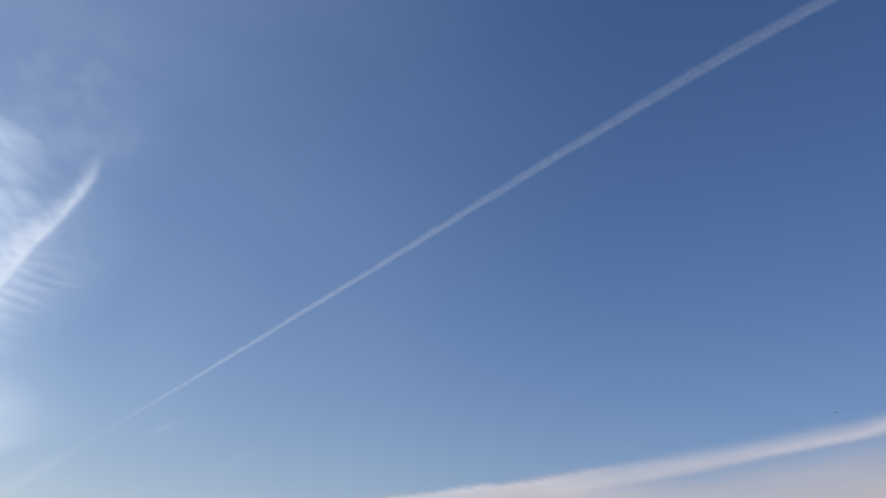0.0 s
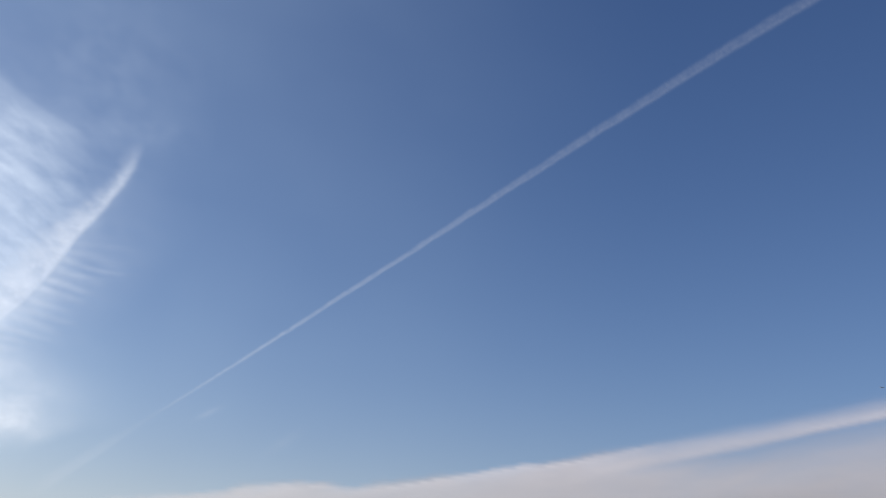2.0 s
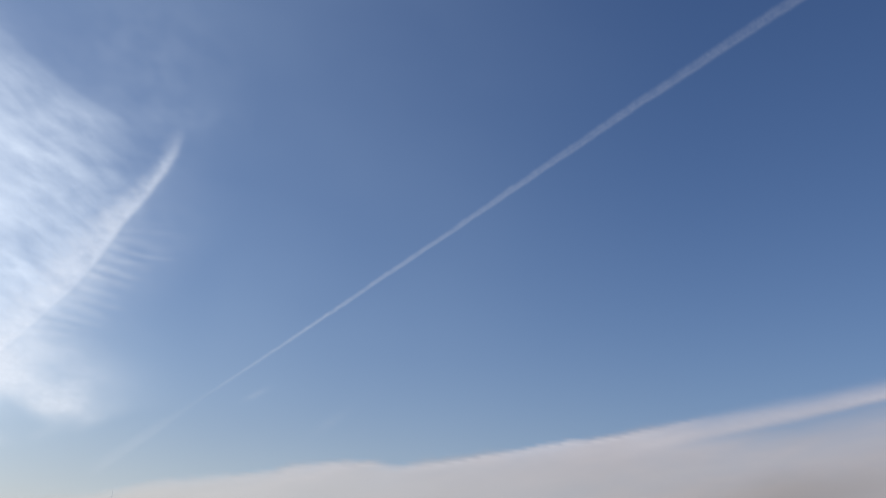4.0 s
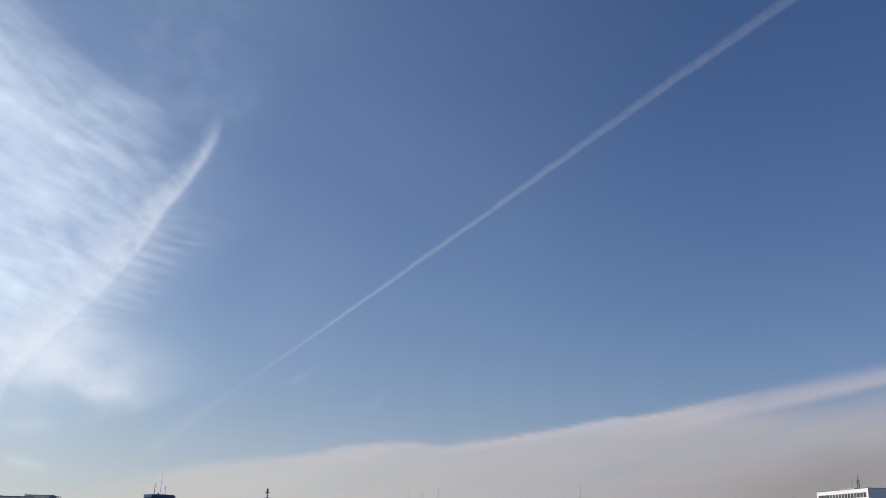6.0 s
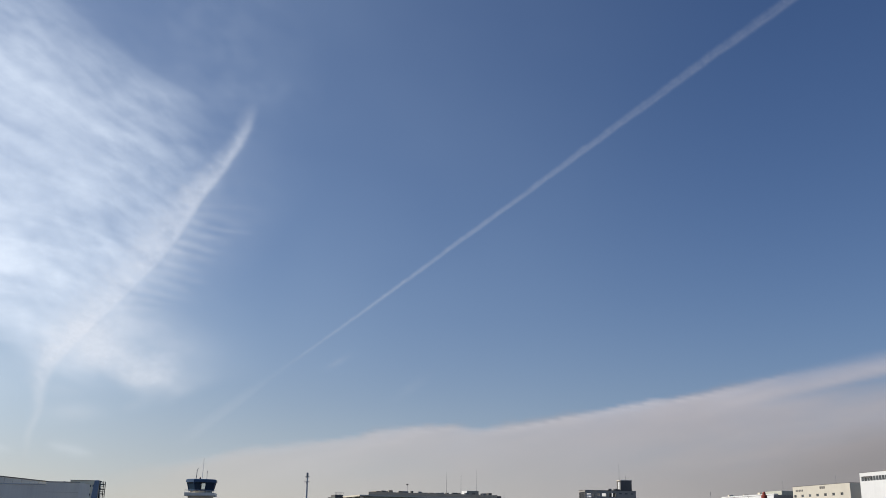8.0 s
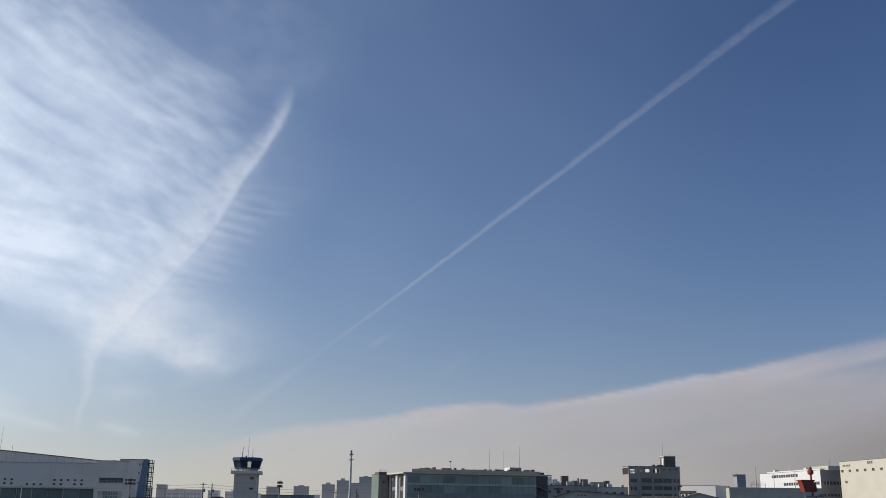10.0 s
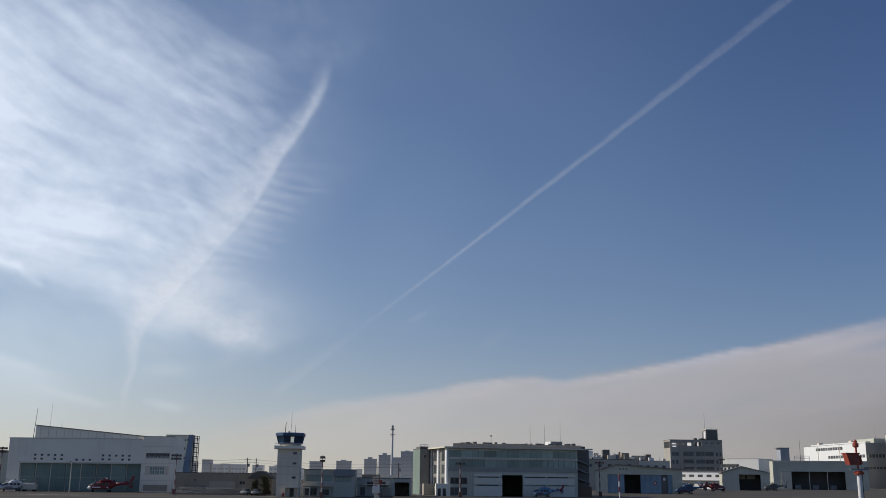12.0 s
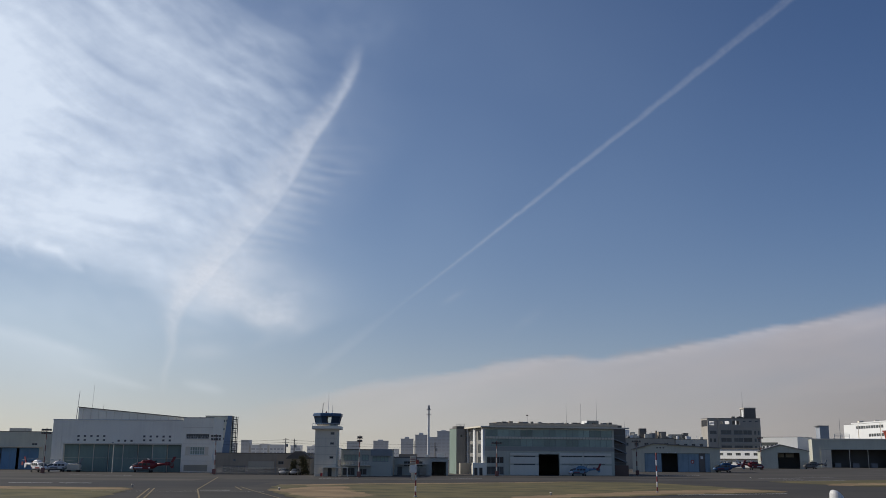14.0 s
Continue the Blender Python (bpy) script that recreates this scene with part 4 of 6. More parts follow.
# ---- control tower ----
def control_tower():
    o = thing("control_tower", "white concrete control tower with flared blue glazed cab", "control tower", -26.4, 228.6)
    slots = [(1.0, 1.9, 9.3, 9.9), (0.95, 1.85, 7.1, 7.6), (0.9, 1.8, 3.95, 4.5)]
    shaft = part("shaft", holed_wall(-2.5, 2.5, 0, 10.5, -2.5, -2.2, slots), PALE_GREY, o)
    part("shaft_wall", boxes([(-2.5, -2.2, -2.2, 2.5, 0, 10.5), (2.2, 2.5, -2.2, 2.5, 0, 10.5), (-2.2, 2.2, 2.2, 2.5, 0, 10.5), (-2.2, 2.2, -1.6, -1.5, 0, 10.4)]), PALE_GREY, shaft)
    for s in slots:
        window(o, *s, -2.5, 0)
    part("joint", boxes([(-2.52, 2.52, -2.53, -2.502, z, z + 0.07) for z in (2.6, 4.9, 6.6, 8.5)]), GREY_WALL, o)
    part("balcony", boxes([(-3.2, 3.2, -3.2, 3.2, 10.5, 10.75)]), PALE_GREY, o)
    part("balcony_wall", boxes([(-3.2, 3.2, -3.2, -3.05, 10.75, 11.25), (-3.2, 3.2, 3.05, 3.2, 10.75, 11.25), (-3.2, -3.05, -3.05, 3.05, 10.75, 11.25), (3.05, 3.2, -3.05, 3.05, 10.75, 11.25)]), WHITE_WALL, o)
    posts = [(-3.14 + 0.78 * i, -3.1 + 0.78 * i, -3.14, -3.1, 11.25, 11.75) for i in range(9)]
    part("rail", boxes(posts + [(-3.15, 3.15, -3.15, -3.09, 11.75, 11.8), (-3.15, -3.09, -3.09, 3.1, 11.75, 11.8), (3.09, 3.15, -3.09, 3.1, 11.75, 11.8)]), WHITE, o)
    t8 = math.pi / 8
    k = 1 / math.cos(t8)
    part("drum", lathe([(2.35 * k, 10.75), (2.35 * k, 11.7)], 8, turn=t8), PALE_GREY, o)
    cab = part("cab", lathe([(2.2 * k, 11.7), (2.2 * k, 11.95)], 8, turn=t8), DARKIN, o, "dark floor of the glazed cab")

    def pane(i, s0, s1, mat, label=""):
        """One sloping pane of the cab's side i, from s0 to s1 of its width."""
        a0, a1 = t8 + i * math.pi / 4, t8 + (i + 1) * math.pi / 4
        bm = bmesh.new()
        ring = []
        for r, z in ((2.55, 11.7), (3.02, 13.45)):
            p, q = Vector((math.cos(a0), math.sin(a0), 0)) * r * k, Vector((math.cos(a1), math.sin(a1), 0)) * r * k
            ring.append([p + (q - p) * s + Vector((0, 0, z)) for s in (s0, s1)])
        inward = -Vector((math.cos((a0 + a1) / 2), math.sin((a0 + a1) / 2), 0)) * 0.03
        outer = [bm.verts.new(v) for v in (ring[0][0], ring[0][1], ring[1][1], ring[1][0])]
        inner = [bm.verts.new(v.co + inward) for v in outer]
        bm.faces.new(outer)
        bm.faces.new(inner[::-1])
        for j in range(4):
            bm.faces.new((outer[j], inner[j], inner[(j + 1) % 4], outer[(j + 1) % 4]))
        return part("pane", bm, mat, cab, label)

    for i in range(8):
        if i == 5:
            pane(i, 0.0, 0.52, TOWER_GLASS)
            pane(i, 0.53, 1.0, CLEAR, "clear pane through which the sky shows")
        elif i == 1:
            pane(i, 0.0, 0.62, CLEAR)
            pane(i, 0.63, 1.0, TOWER_GLASS)
        else:
            pane(i, 0.0, 1.0, TOWER_GLASS)
    part("cab_roof", lathe([(3.06 * k, 13.45), (3.28 * k, 13.5), (3.26 * k, 14.05), (3.0 * k, 14.2)], 8, turn=t8), DEEP_BLUE, o, "deep blue roof band")
    part("cab_sill", lathe([(2.6 * k, 11.66), (2.68 * k, 11.95), (2.62 * k, 11.98)], 8, turn=t8), DEEP_BLUE, o)
    for i in range(8):
        a = t8 + i * math.pi / 4
        part("mullion", rod((2.6 * k * math.cos(a), 2.6 * k * math.sin(a), 11.7), (3.04 * k * math.cos(a), 3.04 * k * math.sin(a), 13.45), 0.07, seg=6), DEEP_BLUE, cab)
    part("antenna", rod((-1.3, 0, 14.15), (-1.2, 0, 16.1), 0.09, 0.07, 6), STEEL, o)
    part("antenna", rod((-1.2, 0, 16.1), (-1.0, 0, 16.7), 0.07, 0.05, 6), STEEL, o)
    part("antenna", rod((0, 0, 14.15), (0.12, 0, 18.9), 0.06, 0.025, 6), WHITE, o)
    part("antenna", rod((1.05, 0, 14.15), (1.05, 0, 16.1), 0.06, 0.04, 6), STEEL, o)
    part("beacon", lathe([(0.18, 0), (0.18, 0.3), (0.1, 0.5)], 10), RED, o).location = (-0.35, -0.6, 14.15)
    part("porch", boxes([(-0.4, 5.2, -3.6, -2.53, 1.95, 2.15), (-0.4, -0.25, -3.6, -2.53, 0, 1.95), (2.5, 2.65, -3.6, -2.53, 0, 1.95), (5.05, 5.2, -3.6, -2.53, 0, 1.95)]), PALE_GREY, o)
    part("door", box(0.6, 1.5, -2.56, -2.503, 0.02, 1.9), GLASS, o)
    part("red_box", box(-1.0, -0.5, -2.9, -2.51, 0, 0.8, 0.03), RED, o, "red fire-hose box")


control_tower()


def terminal():
    o = thing("terminal_building", "two-storey grey terminal with window bands", "building", -23.4, 232)
    holes = [(0.6, 4.2, 3.5, 4.9), (4.8, 6.4, 3.5, 4.9), (7.3, 11.0, 3.3, 4.6), (0.4, 3.2, 0.2, 1.9), (4.0, 6.0, 0.3, 1.7), (9.6, 10.6, 0.05, 1.9)]
    shell(o, 11.7, 12, 6.0, surface("light_plaster", (0.46, 0.455, 0.385), 0.75, vary=0.1, scale=0.4, streak=0.6), ROOF_DARK, holes)
    window(o, *holes[0], 0, 3, pane_mat=GREEN_GLASS)
    window(o, *holes[1], 0, 1, pane_mat=GREEN_GLASS)
    window(o, *holes[2], 0, 3, pane_mat=GREEN_GLASS)
    window(o, *holes[3], 0, 2)
    window(o, *holes[4], 0, 1)
    window(o, *holes[5], 0, 0)
    part("roof_band", box(6.9, 11.9, -0.5, -0.003, 4.65, 6.2), surface("slate_blue_band", (0.27, 0.29, 0.30), 0.5), o, "slate blue roof band")
    part("canopy", box(-0.1, 6.8, -0.9, -0.003, 2.3, 2.5), PALE_GREY, o)
    part("lower_wall", box(6.9, 11.7, -0.4, -0.003, 0.0, 2.7), surface("light_plaster", (0.46, 0.455, 0.385)), o, "grey projecting lower wall")
    part("rail", boxes([(0, 6.8, -0.85, -0.8, 3.2, 3.25)] + [(0.68 * i, 0.68 * i + 0.04, -0.85, -0.81, 2.5, 3.2) for i in range(11)]), WHITE, o)
    g = thing("garage_building", "low grey garage row with one dark open bay", "building", -11.6, 243)
    shell(g, 13.2, 10, 4.2, surface("stained_concrete", (0.44, 0.43, 0.375), 0.8, vary=0.15, scale=0.5, streak=0.6), ROOF_DARK, [(9.2, 12.7, 0, 3.3), (5.2, 7.0, 2.2, 3.4), (2.4, 4.2, 2.2, 3.4), (0.8, 2.0, 0.05, 2.1)])
    window(g, 5.2, 7.0, 2.2, 3.4, 0, 1)
    window(g, 2.4, 4.2, 2.2, 3.4, 0, 1)
    window(g, 0.8, 2.0, 0.05, 2.1, 0, 0, pane_mat=DARK_GREY)
    part("canopy", box(1.2, 8.0, -1.2, -0.003, 2.6, 2.8), PALE_GREY, g)
    part("roof_unit", box(1, 5.5, 4, 8, 3.8, 5.1, 0.05), BROWN_WALL, g)
    part("roof_unit", box(7.4, 8.6, 4, 6, 3.8, 5.0, 0.05), WHITE_WALL, g)
    part("roof_unit", box(10.5, 12.4, 4, 6, 3.8, 5.3, 0.05), WHITE_WALL, g)
    part("planter", box(6.2, 7.8, -1.0, -0.4, 0, 1.9, 0.1), BROWN_WALL, g)


terminal()


def chimney(x, y, h):
    o = thing("chimney_mast", "tall slender pale grey chimney mast with ladder cage", "chimney", x, y)
    part("shaft", rod((0, 0, 0), (0, 0, h - 2), 0.68, 0.46, 14), HAZY_PALE, o)
    part("cap", lathe([(0.6, h - 2), (1.1, h - 1.9), (1.1, h - 1.6), (0.55, h - 1.5), (0.5, h), (0.3, h + 0.2)], 12), STEEL, o)
    part("platform", lathe([(1.4, h - 4.2), (1.4, h - 4.0)], 14), STEEL, o)


chimney(-6.4, 480, 28.4)


# ---- glazed hangar building ----
def glazed_hangar():
    o = thing("hangar_building", "grey hangar building with greenish glazed upper storeys, door open", "hangar", 10.8, 250, 0, 12)
    W, D, H = 34.7, 28.0, 11.8
    holes = [(0.3, 34.2, 9.65, 11.45), (0.3, 34.2, 7.2, 9.1), (14.2, 19.7, 0, 5.3), (0.6, 5.0, 0.2, 2.2)]
    slits = [(7.6, 13.3, 4.55, 4.85), (7.6, 13.3, 2.6, 2.9), (20.3, 25.9, 4.65, 4.95), (26.4, 32.1, 4.65, 4.95), (20.3, 25.9, 2.8, 3.1), (26.4, 32.1, 2.8, 3.1), (0.6, 5.0, 3.0, 4.6)]
    cols = [(2.4 + 8.6 * i, 6.8 + 8.6 * i) for i in range(3)]
    side = [(a, b, z, z + 2.4) for a, b in cols for z in (2.2, 5.4, 8.6)]
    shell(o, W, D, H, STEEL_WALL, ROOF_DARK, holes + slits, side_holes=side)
    # end walls a darker grey than the front wall
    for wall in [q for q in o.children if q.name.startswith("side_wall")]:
        wall.data.materials[0] = surface("grey_end_wall", (0.25, 0.24, 0.215), 0.8, vary=0.14, scale=0.4, streak=0.6)
    for a, b, z0, z1 in side:
        side_window(o, a, b, z0, z1, 1)
    for y in (0.0, 8.5, 17.1, 25.9):
        part("pilaster", box(-0.45, -0.003, y, y + 1.7, 0, 11.8), CLEAN_WHITE, o, "white pilaster on the end wall")
    part("end_cladding", holed_wall(0, 1, 0, 1, 0, 1, []), CLEAN_WHITE, o).matrix_basis = Matrix.Translation((-0.06, 1.8, 5.0)) @ Matrix.Diagonal((0.055, 1.0, 6.8, 1))
    for i in range(11):
        a = 0.3 + i * 33.9 / 11
        for z0, z1 in ((9.65, 11.45), (7.2, 9.1)):
            pane = part("glass_pane", box(a + 0.03, a + 33.9 / 11 - 0.03, 0.1, 0.14, z0 + 0.02, z1 - 0.02), GREEN_GLASS, o)
            part("mullion", box(a - 0.03, a + 0.03, 0.04, 0.097, z0, z1), STEEL, pane)
            part("mullion", box(a + 1.5, a + 1.55, 0.05, 0.097, z0, z1), STEEL, pane)
    part("sill_band", boxes([(0.1, W, -0.12, -0.003, 9.1, 9.62)]), PALE_GREY, o, "pale band between the glazed storeys")
    for i in range(40):
        part("band_post", box(0.2 + i * 0.86, 0.28 + i * 0.86, -0.18, -0.122, 9.1, 9.62), GREY_WALL, o)
    part("dark_band", box(0.1, W, -0.1, -0.003, 6.1, 7.15), surface("slate_panel", (0.34, 0.335, 0.30), 0.5, streak=0.4), o, "slate panel band")
    part("eave_board", box(-1.2, W + 4.0, -0.9, -0.004, 11.85, 12.2, 0.03), PALE_GREY, o, "pale projecting eaves")
    part("eave_return", box(-1.2, -0.06, 0.0, D, 11.85, 12.2), PALE_GREY, o)
    for a, b in ((6.6, 14.15), (19.75, 26.2), (26.25, 33.8)):
        part("hangar_door", boxes([(a, b, -0.22, -0.14, 0.05, 2.55), (a, b, -0.22, -0.14, 2.95, 4.6), (a, b, -0.22, -0.14, 4.95, 5.6)]), surface("white_door_paint", (0.76, 0.725, 0.62), 0.55, vary=0.05, scale=0.4, streak=0.5), o, "pale grey folding hangar door")
    for s in slits[:6]:
        part("slit_window", box(s[0], s[1], 0.1, 0.14, s[2], s[3]), GLASS, o)
    window(o, 0.6, 5.0, 0.2, 2.2, 0, 3)
    window(o, 0.6, 5.0, 3.0, 4.6, 0, 3)
    part("base_block", box(-3.4, 0.2, -1.4, -0.45, 0.0, 3.1, 0.04), WHITE_WALL, o, "white entrance block")
    for a in (-3.0, -1.7):
        part("door", box(a, a + 0.8, -1.46, -1.403, 0.03, 1.9), GLASS, o)
    part("floor_slab", box(0.4, W - 0.4, 0.4, D - 0.4, 0.02, 0.06), CONCRETE_APRON, o)
    pent = part("penthouse", box(28.2, 31.4, 2.0, 6.0, 11.6, 14.0, 0.03), GREY_WALL, o)
    # white skin on the left side: its sunlit brightness is put into the colour
    part("penthouse_cladding", box(28.12, 28.197, 2.0, 6.0, 11.7, 14.0), CLEAN_WHITE, pent)
    for x, w, h in ((33.0, 1.0, 13.5), (34.6, 0.9, 13.6), (36.0, 2.2, 12.9), (23.0, 0.5, 13.4)):
        part("roof_unit", box(x, x + w, 3.0, 5.0, 11.6 if x < 34 else 12.0, h, 0.05), DARK_GREY, o)
    part("roof_band", box(1.5, W + 1.5, 0.9, 1.2, 12.0, 13.05), GREY_WALL, o, "grey sheet parapet above the projecting roof edge")
    part("roof_deck", box(4.0, 7.5, 3, 9, 11.5, 13.35, 0.1), BROWN_WALL, o)
    part("roof_deck", box(15.5, 22.0, 3, 9, 11.5, 13.25, 0.1), BROWN_WALL, o)
    part("roof_deck", box(24.5, 28.0, 3, 9, 11.5, 12.9, 0.1), GREY_WALL, o)
    for x, top in ((23.2, 18.6), (27.2, 18.4), (31.6, 19.6)):
        part("antenna", rod((x, 4, 11.5), (x, 4, top), 0.05, 0.02, 6), STEEL, o)
    rng = random.Random(12)
    for i in range(14):
        x = 5.0 + 2.05 * i + rng.uniform(-0.6, 0.6)
        h = rng.uniform(0.15, 0.5)
        part("roof_unit", box(x, x + rng.uniform(0.5, 1.5), 1.3, 2.2, 12.0, 13.05 + h, 0.03), rng.choice((DARK_GREY, STEEL, BROWN_WALL)), o)
    part("antenna", rod((12.5, 4, 11.5), (12.5, 4, 15.0), 0.05, 0.04, 6), STEEL, o)
    part("dish", lathe([(0.05, 0), (0.25, 0.1), (0.35, 0.3)], 12), DARK_GREY, o).location = (12.5, 4, 15.0)
    annex = part("annex", box(W, W + 4.2, 2.4, 13, 0, 12.0), DARK_GREY, o, "dark recessed stair annex")
    for i in range(4):
        part("stair_flight", prism([(W + 0.2, 2.4 + 2.3 * i), (W + 4.0, 1.0 + 2.3 * i), (W + 4.0, 1.25 + 2.3 * i), (W + 0.2, 2.65 + 2.3 * i)], 1.2, 2.398), STEEL, annex)
        part("stair_rail", boxes([(W + 0.1, W + 4.1, 1.1, 1.16, 3.2 + 2.3 * i, 3.3 + 2.3 * i)]), STEEL, annex)
    part("brown_gate", box(W, W + 4.2, 0.9, 1.05, 0, 2.6), surface("rust_panel", (0.16, 0.10, 0.075), 0.8), o)
    b = thing("service_block", "grey concrete service block with a green-grey side", "building", 4.0, 266, 0, 12)
    shell(b, 2.5, 8.5, 11.9, surface("dull_concrete", (0.27, 0.262, 0.24), 0.8, vary=0.12, scale=0.4, streak=0.5), ROOF_DARK, [(1.0, 1.7, 9.6, 10.4)])
    part("side_cladding", box(-0.06, -0.003, 0.02, 8.4, 0.02, 11.85), surface("green_side_wall", (0.20, 0.26, 0.215), 0.75, vary=0.1, scale=0.4, streak=0.5), b, "pale green-grey side wall")
    window(b, 1.0, 1.7, 9.6, 10.4, 0, 0)
    part("base_wall", box(0.6, 4.4, -2.0, -0.003, 0, 2.9), GREY_WALL, b)
    part("roof_slab", box(0.2, 2.4, 1.0, 6.0, 12.1, 12.6), DARK_GREY, b)
    part("roof_rail", boxes([(0.2, 2.4, 0.95, 1.0, 13.1, 13.16)] + [(0.2 + 0.36 * i, 0.26 + 0.36 * i, 0.95, 1.0, 12.6, 13.1) for i in range(7)]), STEEL, b)


glazed_hangar()


# ---- blue hangar and what stands behind it ----
SLATE_DOOR = surface("slate_blue_door", (0.20, 0.29, 0.355), 0.55, vary=0.18, scale=0.5, streak=0.6, each=0.12)


def blue_hangar():
    o = thing("hangar", "grey-roofed hangar with blue doors, one bay open", "hangar", 62.4, 325, 0, -11)
    o.scale = (0.925, 1, 1)
    holes = [(4.2, 26.6, 0, 6.0)]
    part("front_wall", holed_wall(0, 30, 0, 6.4, 0, 0.3, holes), STEEL_WALL, o)
    part("gable", prism([(0, 6.4), (30, 6.4), (30, 7.6), (7.5, 9.0), (0, 7.0)], 0, 0.3), STEEL_WALL, o)
    part("side_wall", box(0, 0.3, 0.3, 9, 0, 7.0), STEEL_WALL, o)
    part("side_wall", box(29.7, 30, 0.3, 9, 0, 7.5), STEEL_WALL, o)
    part("back_wall", box(0.3, 29.7, 8.7, 9, 0, 7.0), DARKIN, o)
    part("roof", prism([(-0.5, 6.95), (7.5, 9.05), (30.5, 7.6), (30.5, 7.85), (7.5, 9.3), (-0.5, 7.2)], -0.7, 9.4), ROOF_METAL, o, "low pitched grey sheet roof")
    for i in range(1, 33):
        part("rib", box(0.9 * i, 0.9 * i + 0.05, -0.05, -0.003, 6.45, 6.95), STEEL_WALL, o)
    for a, b in ((4.2, 10.0), (15.6, 19.2), (19.25, 22.8), (24.9, 26.6)):
        leaf = part("door", box(a, b, 0.4, 0.55, 0.04, 5.98, 0.02), SLATE_DOOR, o)
        part("door_trim", boxes([(a + k, a + k + 0.05, 0.36, 0.398, 0.1, 5.9) for k in np.arange(0.1, b - a, 0.85)]), SLATE_DOOR, leaf)
    part("round_sign", rod((20.6, 0.36, 3.3), (20.6, 0.39, 3.3), 0.62, seg=20), SIGNAL, o, "round red sign on the blue door")
    part("sign_centre", rod((20.6, 0.34, 3.3), (20.6, 0.358, 3.3), 0.3, seg=18), WHITE, o)
    part("small_door", box(22.9, 24.8, 0.5, 0.6, 0.04, 5.98), DARK_GREY, o)
    part("window", box(23.4, 24.2, 0.44, 0.497, 4.2, 5.1), WHITE, o)
    part("floor_slab", box(0.4, 29.6, 0.4, 8.6, 0.02, 0.05), CONCRETE_APRON, o)
    for x in (12.0, 14.6):
        part("wall_lamp", box(x, x + 0.4, -0.5, -0.003, 6.0, 6.25, 0.04), WHITE, o)
    for i in range(3):
        part("sign_mark", box(8.4 + i * 1.1, 8.9 + i * 1.1, -0.06, -0.004, 7.5, 7.95), DARK_GREY, o)


blue_hangar()


def plain_block(name, label, x, y, w, d, h, wall, rows=(), cols=4, win=(1.6, 1.2), rz=0, parapet=0.6):
    o = thing(name, label, "building", x, y, 0, rz)
    holes = []
    gap = (w - cols * win[0]) / (cols + 1) if cols else 0
    for z in rows:
        for i in range(cols):
            a = gap + i * (win[0] + gap)
            holes.append((a, a + win[0], z, z + win[1]))
    shell(o, w, d, h, wall, ROOF_DARK, holes, parapet=parapet)
    for hh in holes:
        window(o, *hh, 0, 2 if win[0] > 2 else 1)
    return o


def roof_clutter(owner, x0, x1, z, n, seed):
    """Small plant, vents and pipes on a flat roof."""
    rng = random.Random(seed)
    for i in range(n):
        x, w, h = rng.uniform(x0, x1), rng.uniform(0.5, 1.8), rng.uniform(1.2, 2.6)
        m = rng.choice((WHITE, PALE_GREY, DARK_GREY, BROWN_WALL, STEEL, CREAM))
        if i % 3 == 2:
            part("vent_pipe", rod((x, 1.2, z), (x, 1.2, z + h + 0.8), 0.16, 0.16, 8), m, owner)
        else:
            part("roof_unit", box(x, x + w, 0.8, 0.8 + rng.uniform(1.0, 2.4), z, z + h, 0.04), m, owner)


b = plain_block("low_building", "low grey workshop with roof plant", 70, 392, 22, 14, 11.9, GREY_WALL, (9.0,), 5)
for x, w, h, m in ((2.2, 2.6, 15.8, CLEAN_WHITE), (5.5, 1.6, 15.0, PALE_GREY), (8.8, 2.8, 16.4, DARK_GREY), (13.2, 2.0, 14.6, STEEL), (16.4, 3.0, 15.2, BROWN_WALL)):
    part("roof_unit", box(x, x + w, 2, 4.5, 11.3, h - 0.6, 0.05), m, b)
part("antenna", rod((3.0, 2.5, 15.2), (3.0, 2.5, 18.6), 0.06, 0.03, 6), STEEL, b)
roof_clutter(b, 1.0, 19.0, 11.3, 12, 5)
b = plain_block("low_building", "low tan workshop with roof vents", 91, 440, 13, 14, 12.0, BROWN_WALL, (9.2,), 3)
part("roof_vent", rod((5.0, 3, 11.4), (5.0, 3, 16.2), 0.7, 0.5, 10), BROWN_WALL, b)
part("roof_unit", box(7.2, 11.0, 2, 5, 11.4, 14.0, 0.05), PALE_GREY, b)
roof_clutter(b, 0.8, 11.0, 11.4, 8, 6)
b = plain_block("low_building", "pale grey workshop with flat roof", 102, 455, 20, 16, 12.6, PALE_GREY, (9.4,), 5)
part("roof_unit", box(3, 9.5, 3, 6, 12.0, 15.0, 0.05), GREY_WALL, b)
part("roof_unit", box(9.8, 12.2, 3, 6, 12.0, 15.6, 0.05), DARK_GREY, b)


roof_clutter(b, 1.0, 18.0, 12.0, 9, 7)


OFFICE_GREY = surface("office_grey", (0.36, 0.335, 0.29), 0.8, vary=0.14, scale=0.3, streak=0.5)


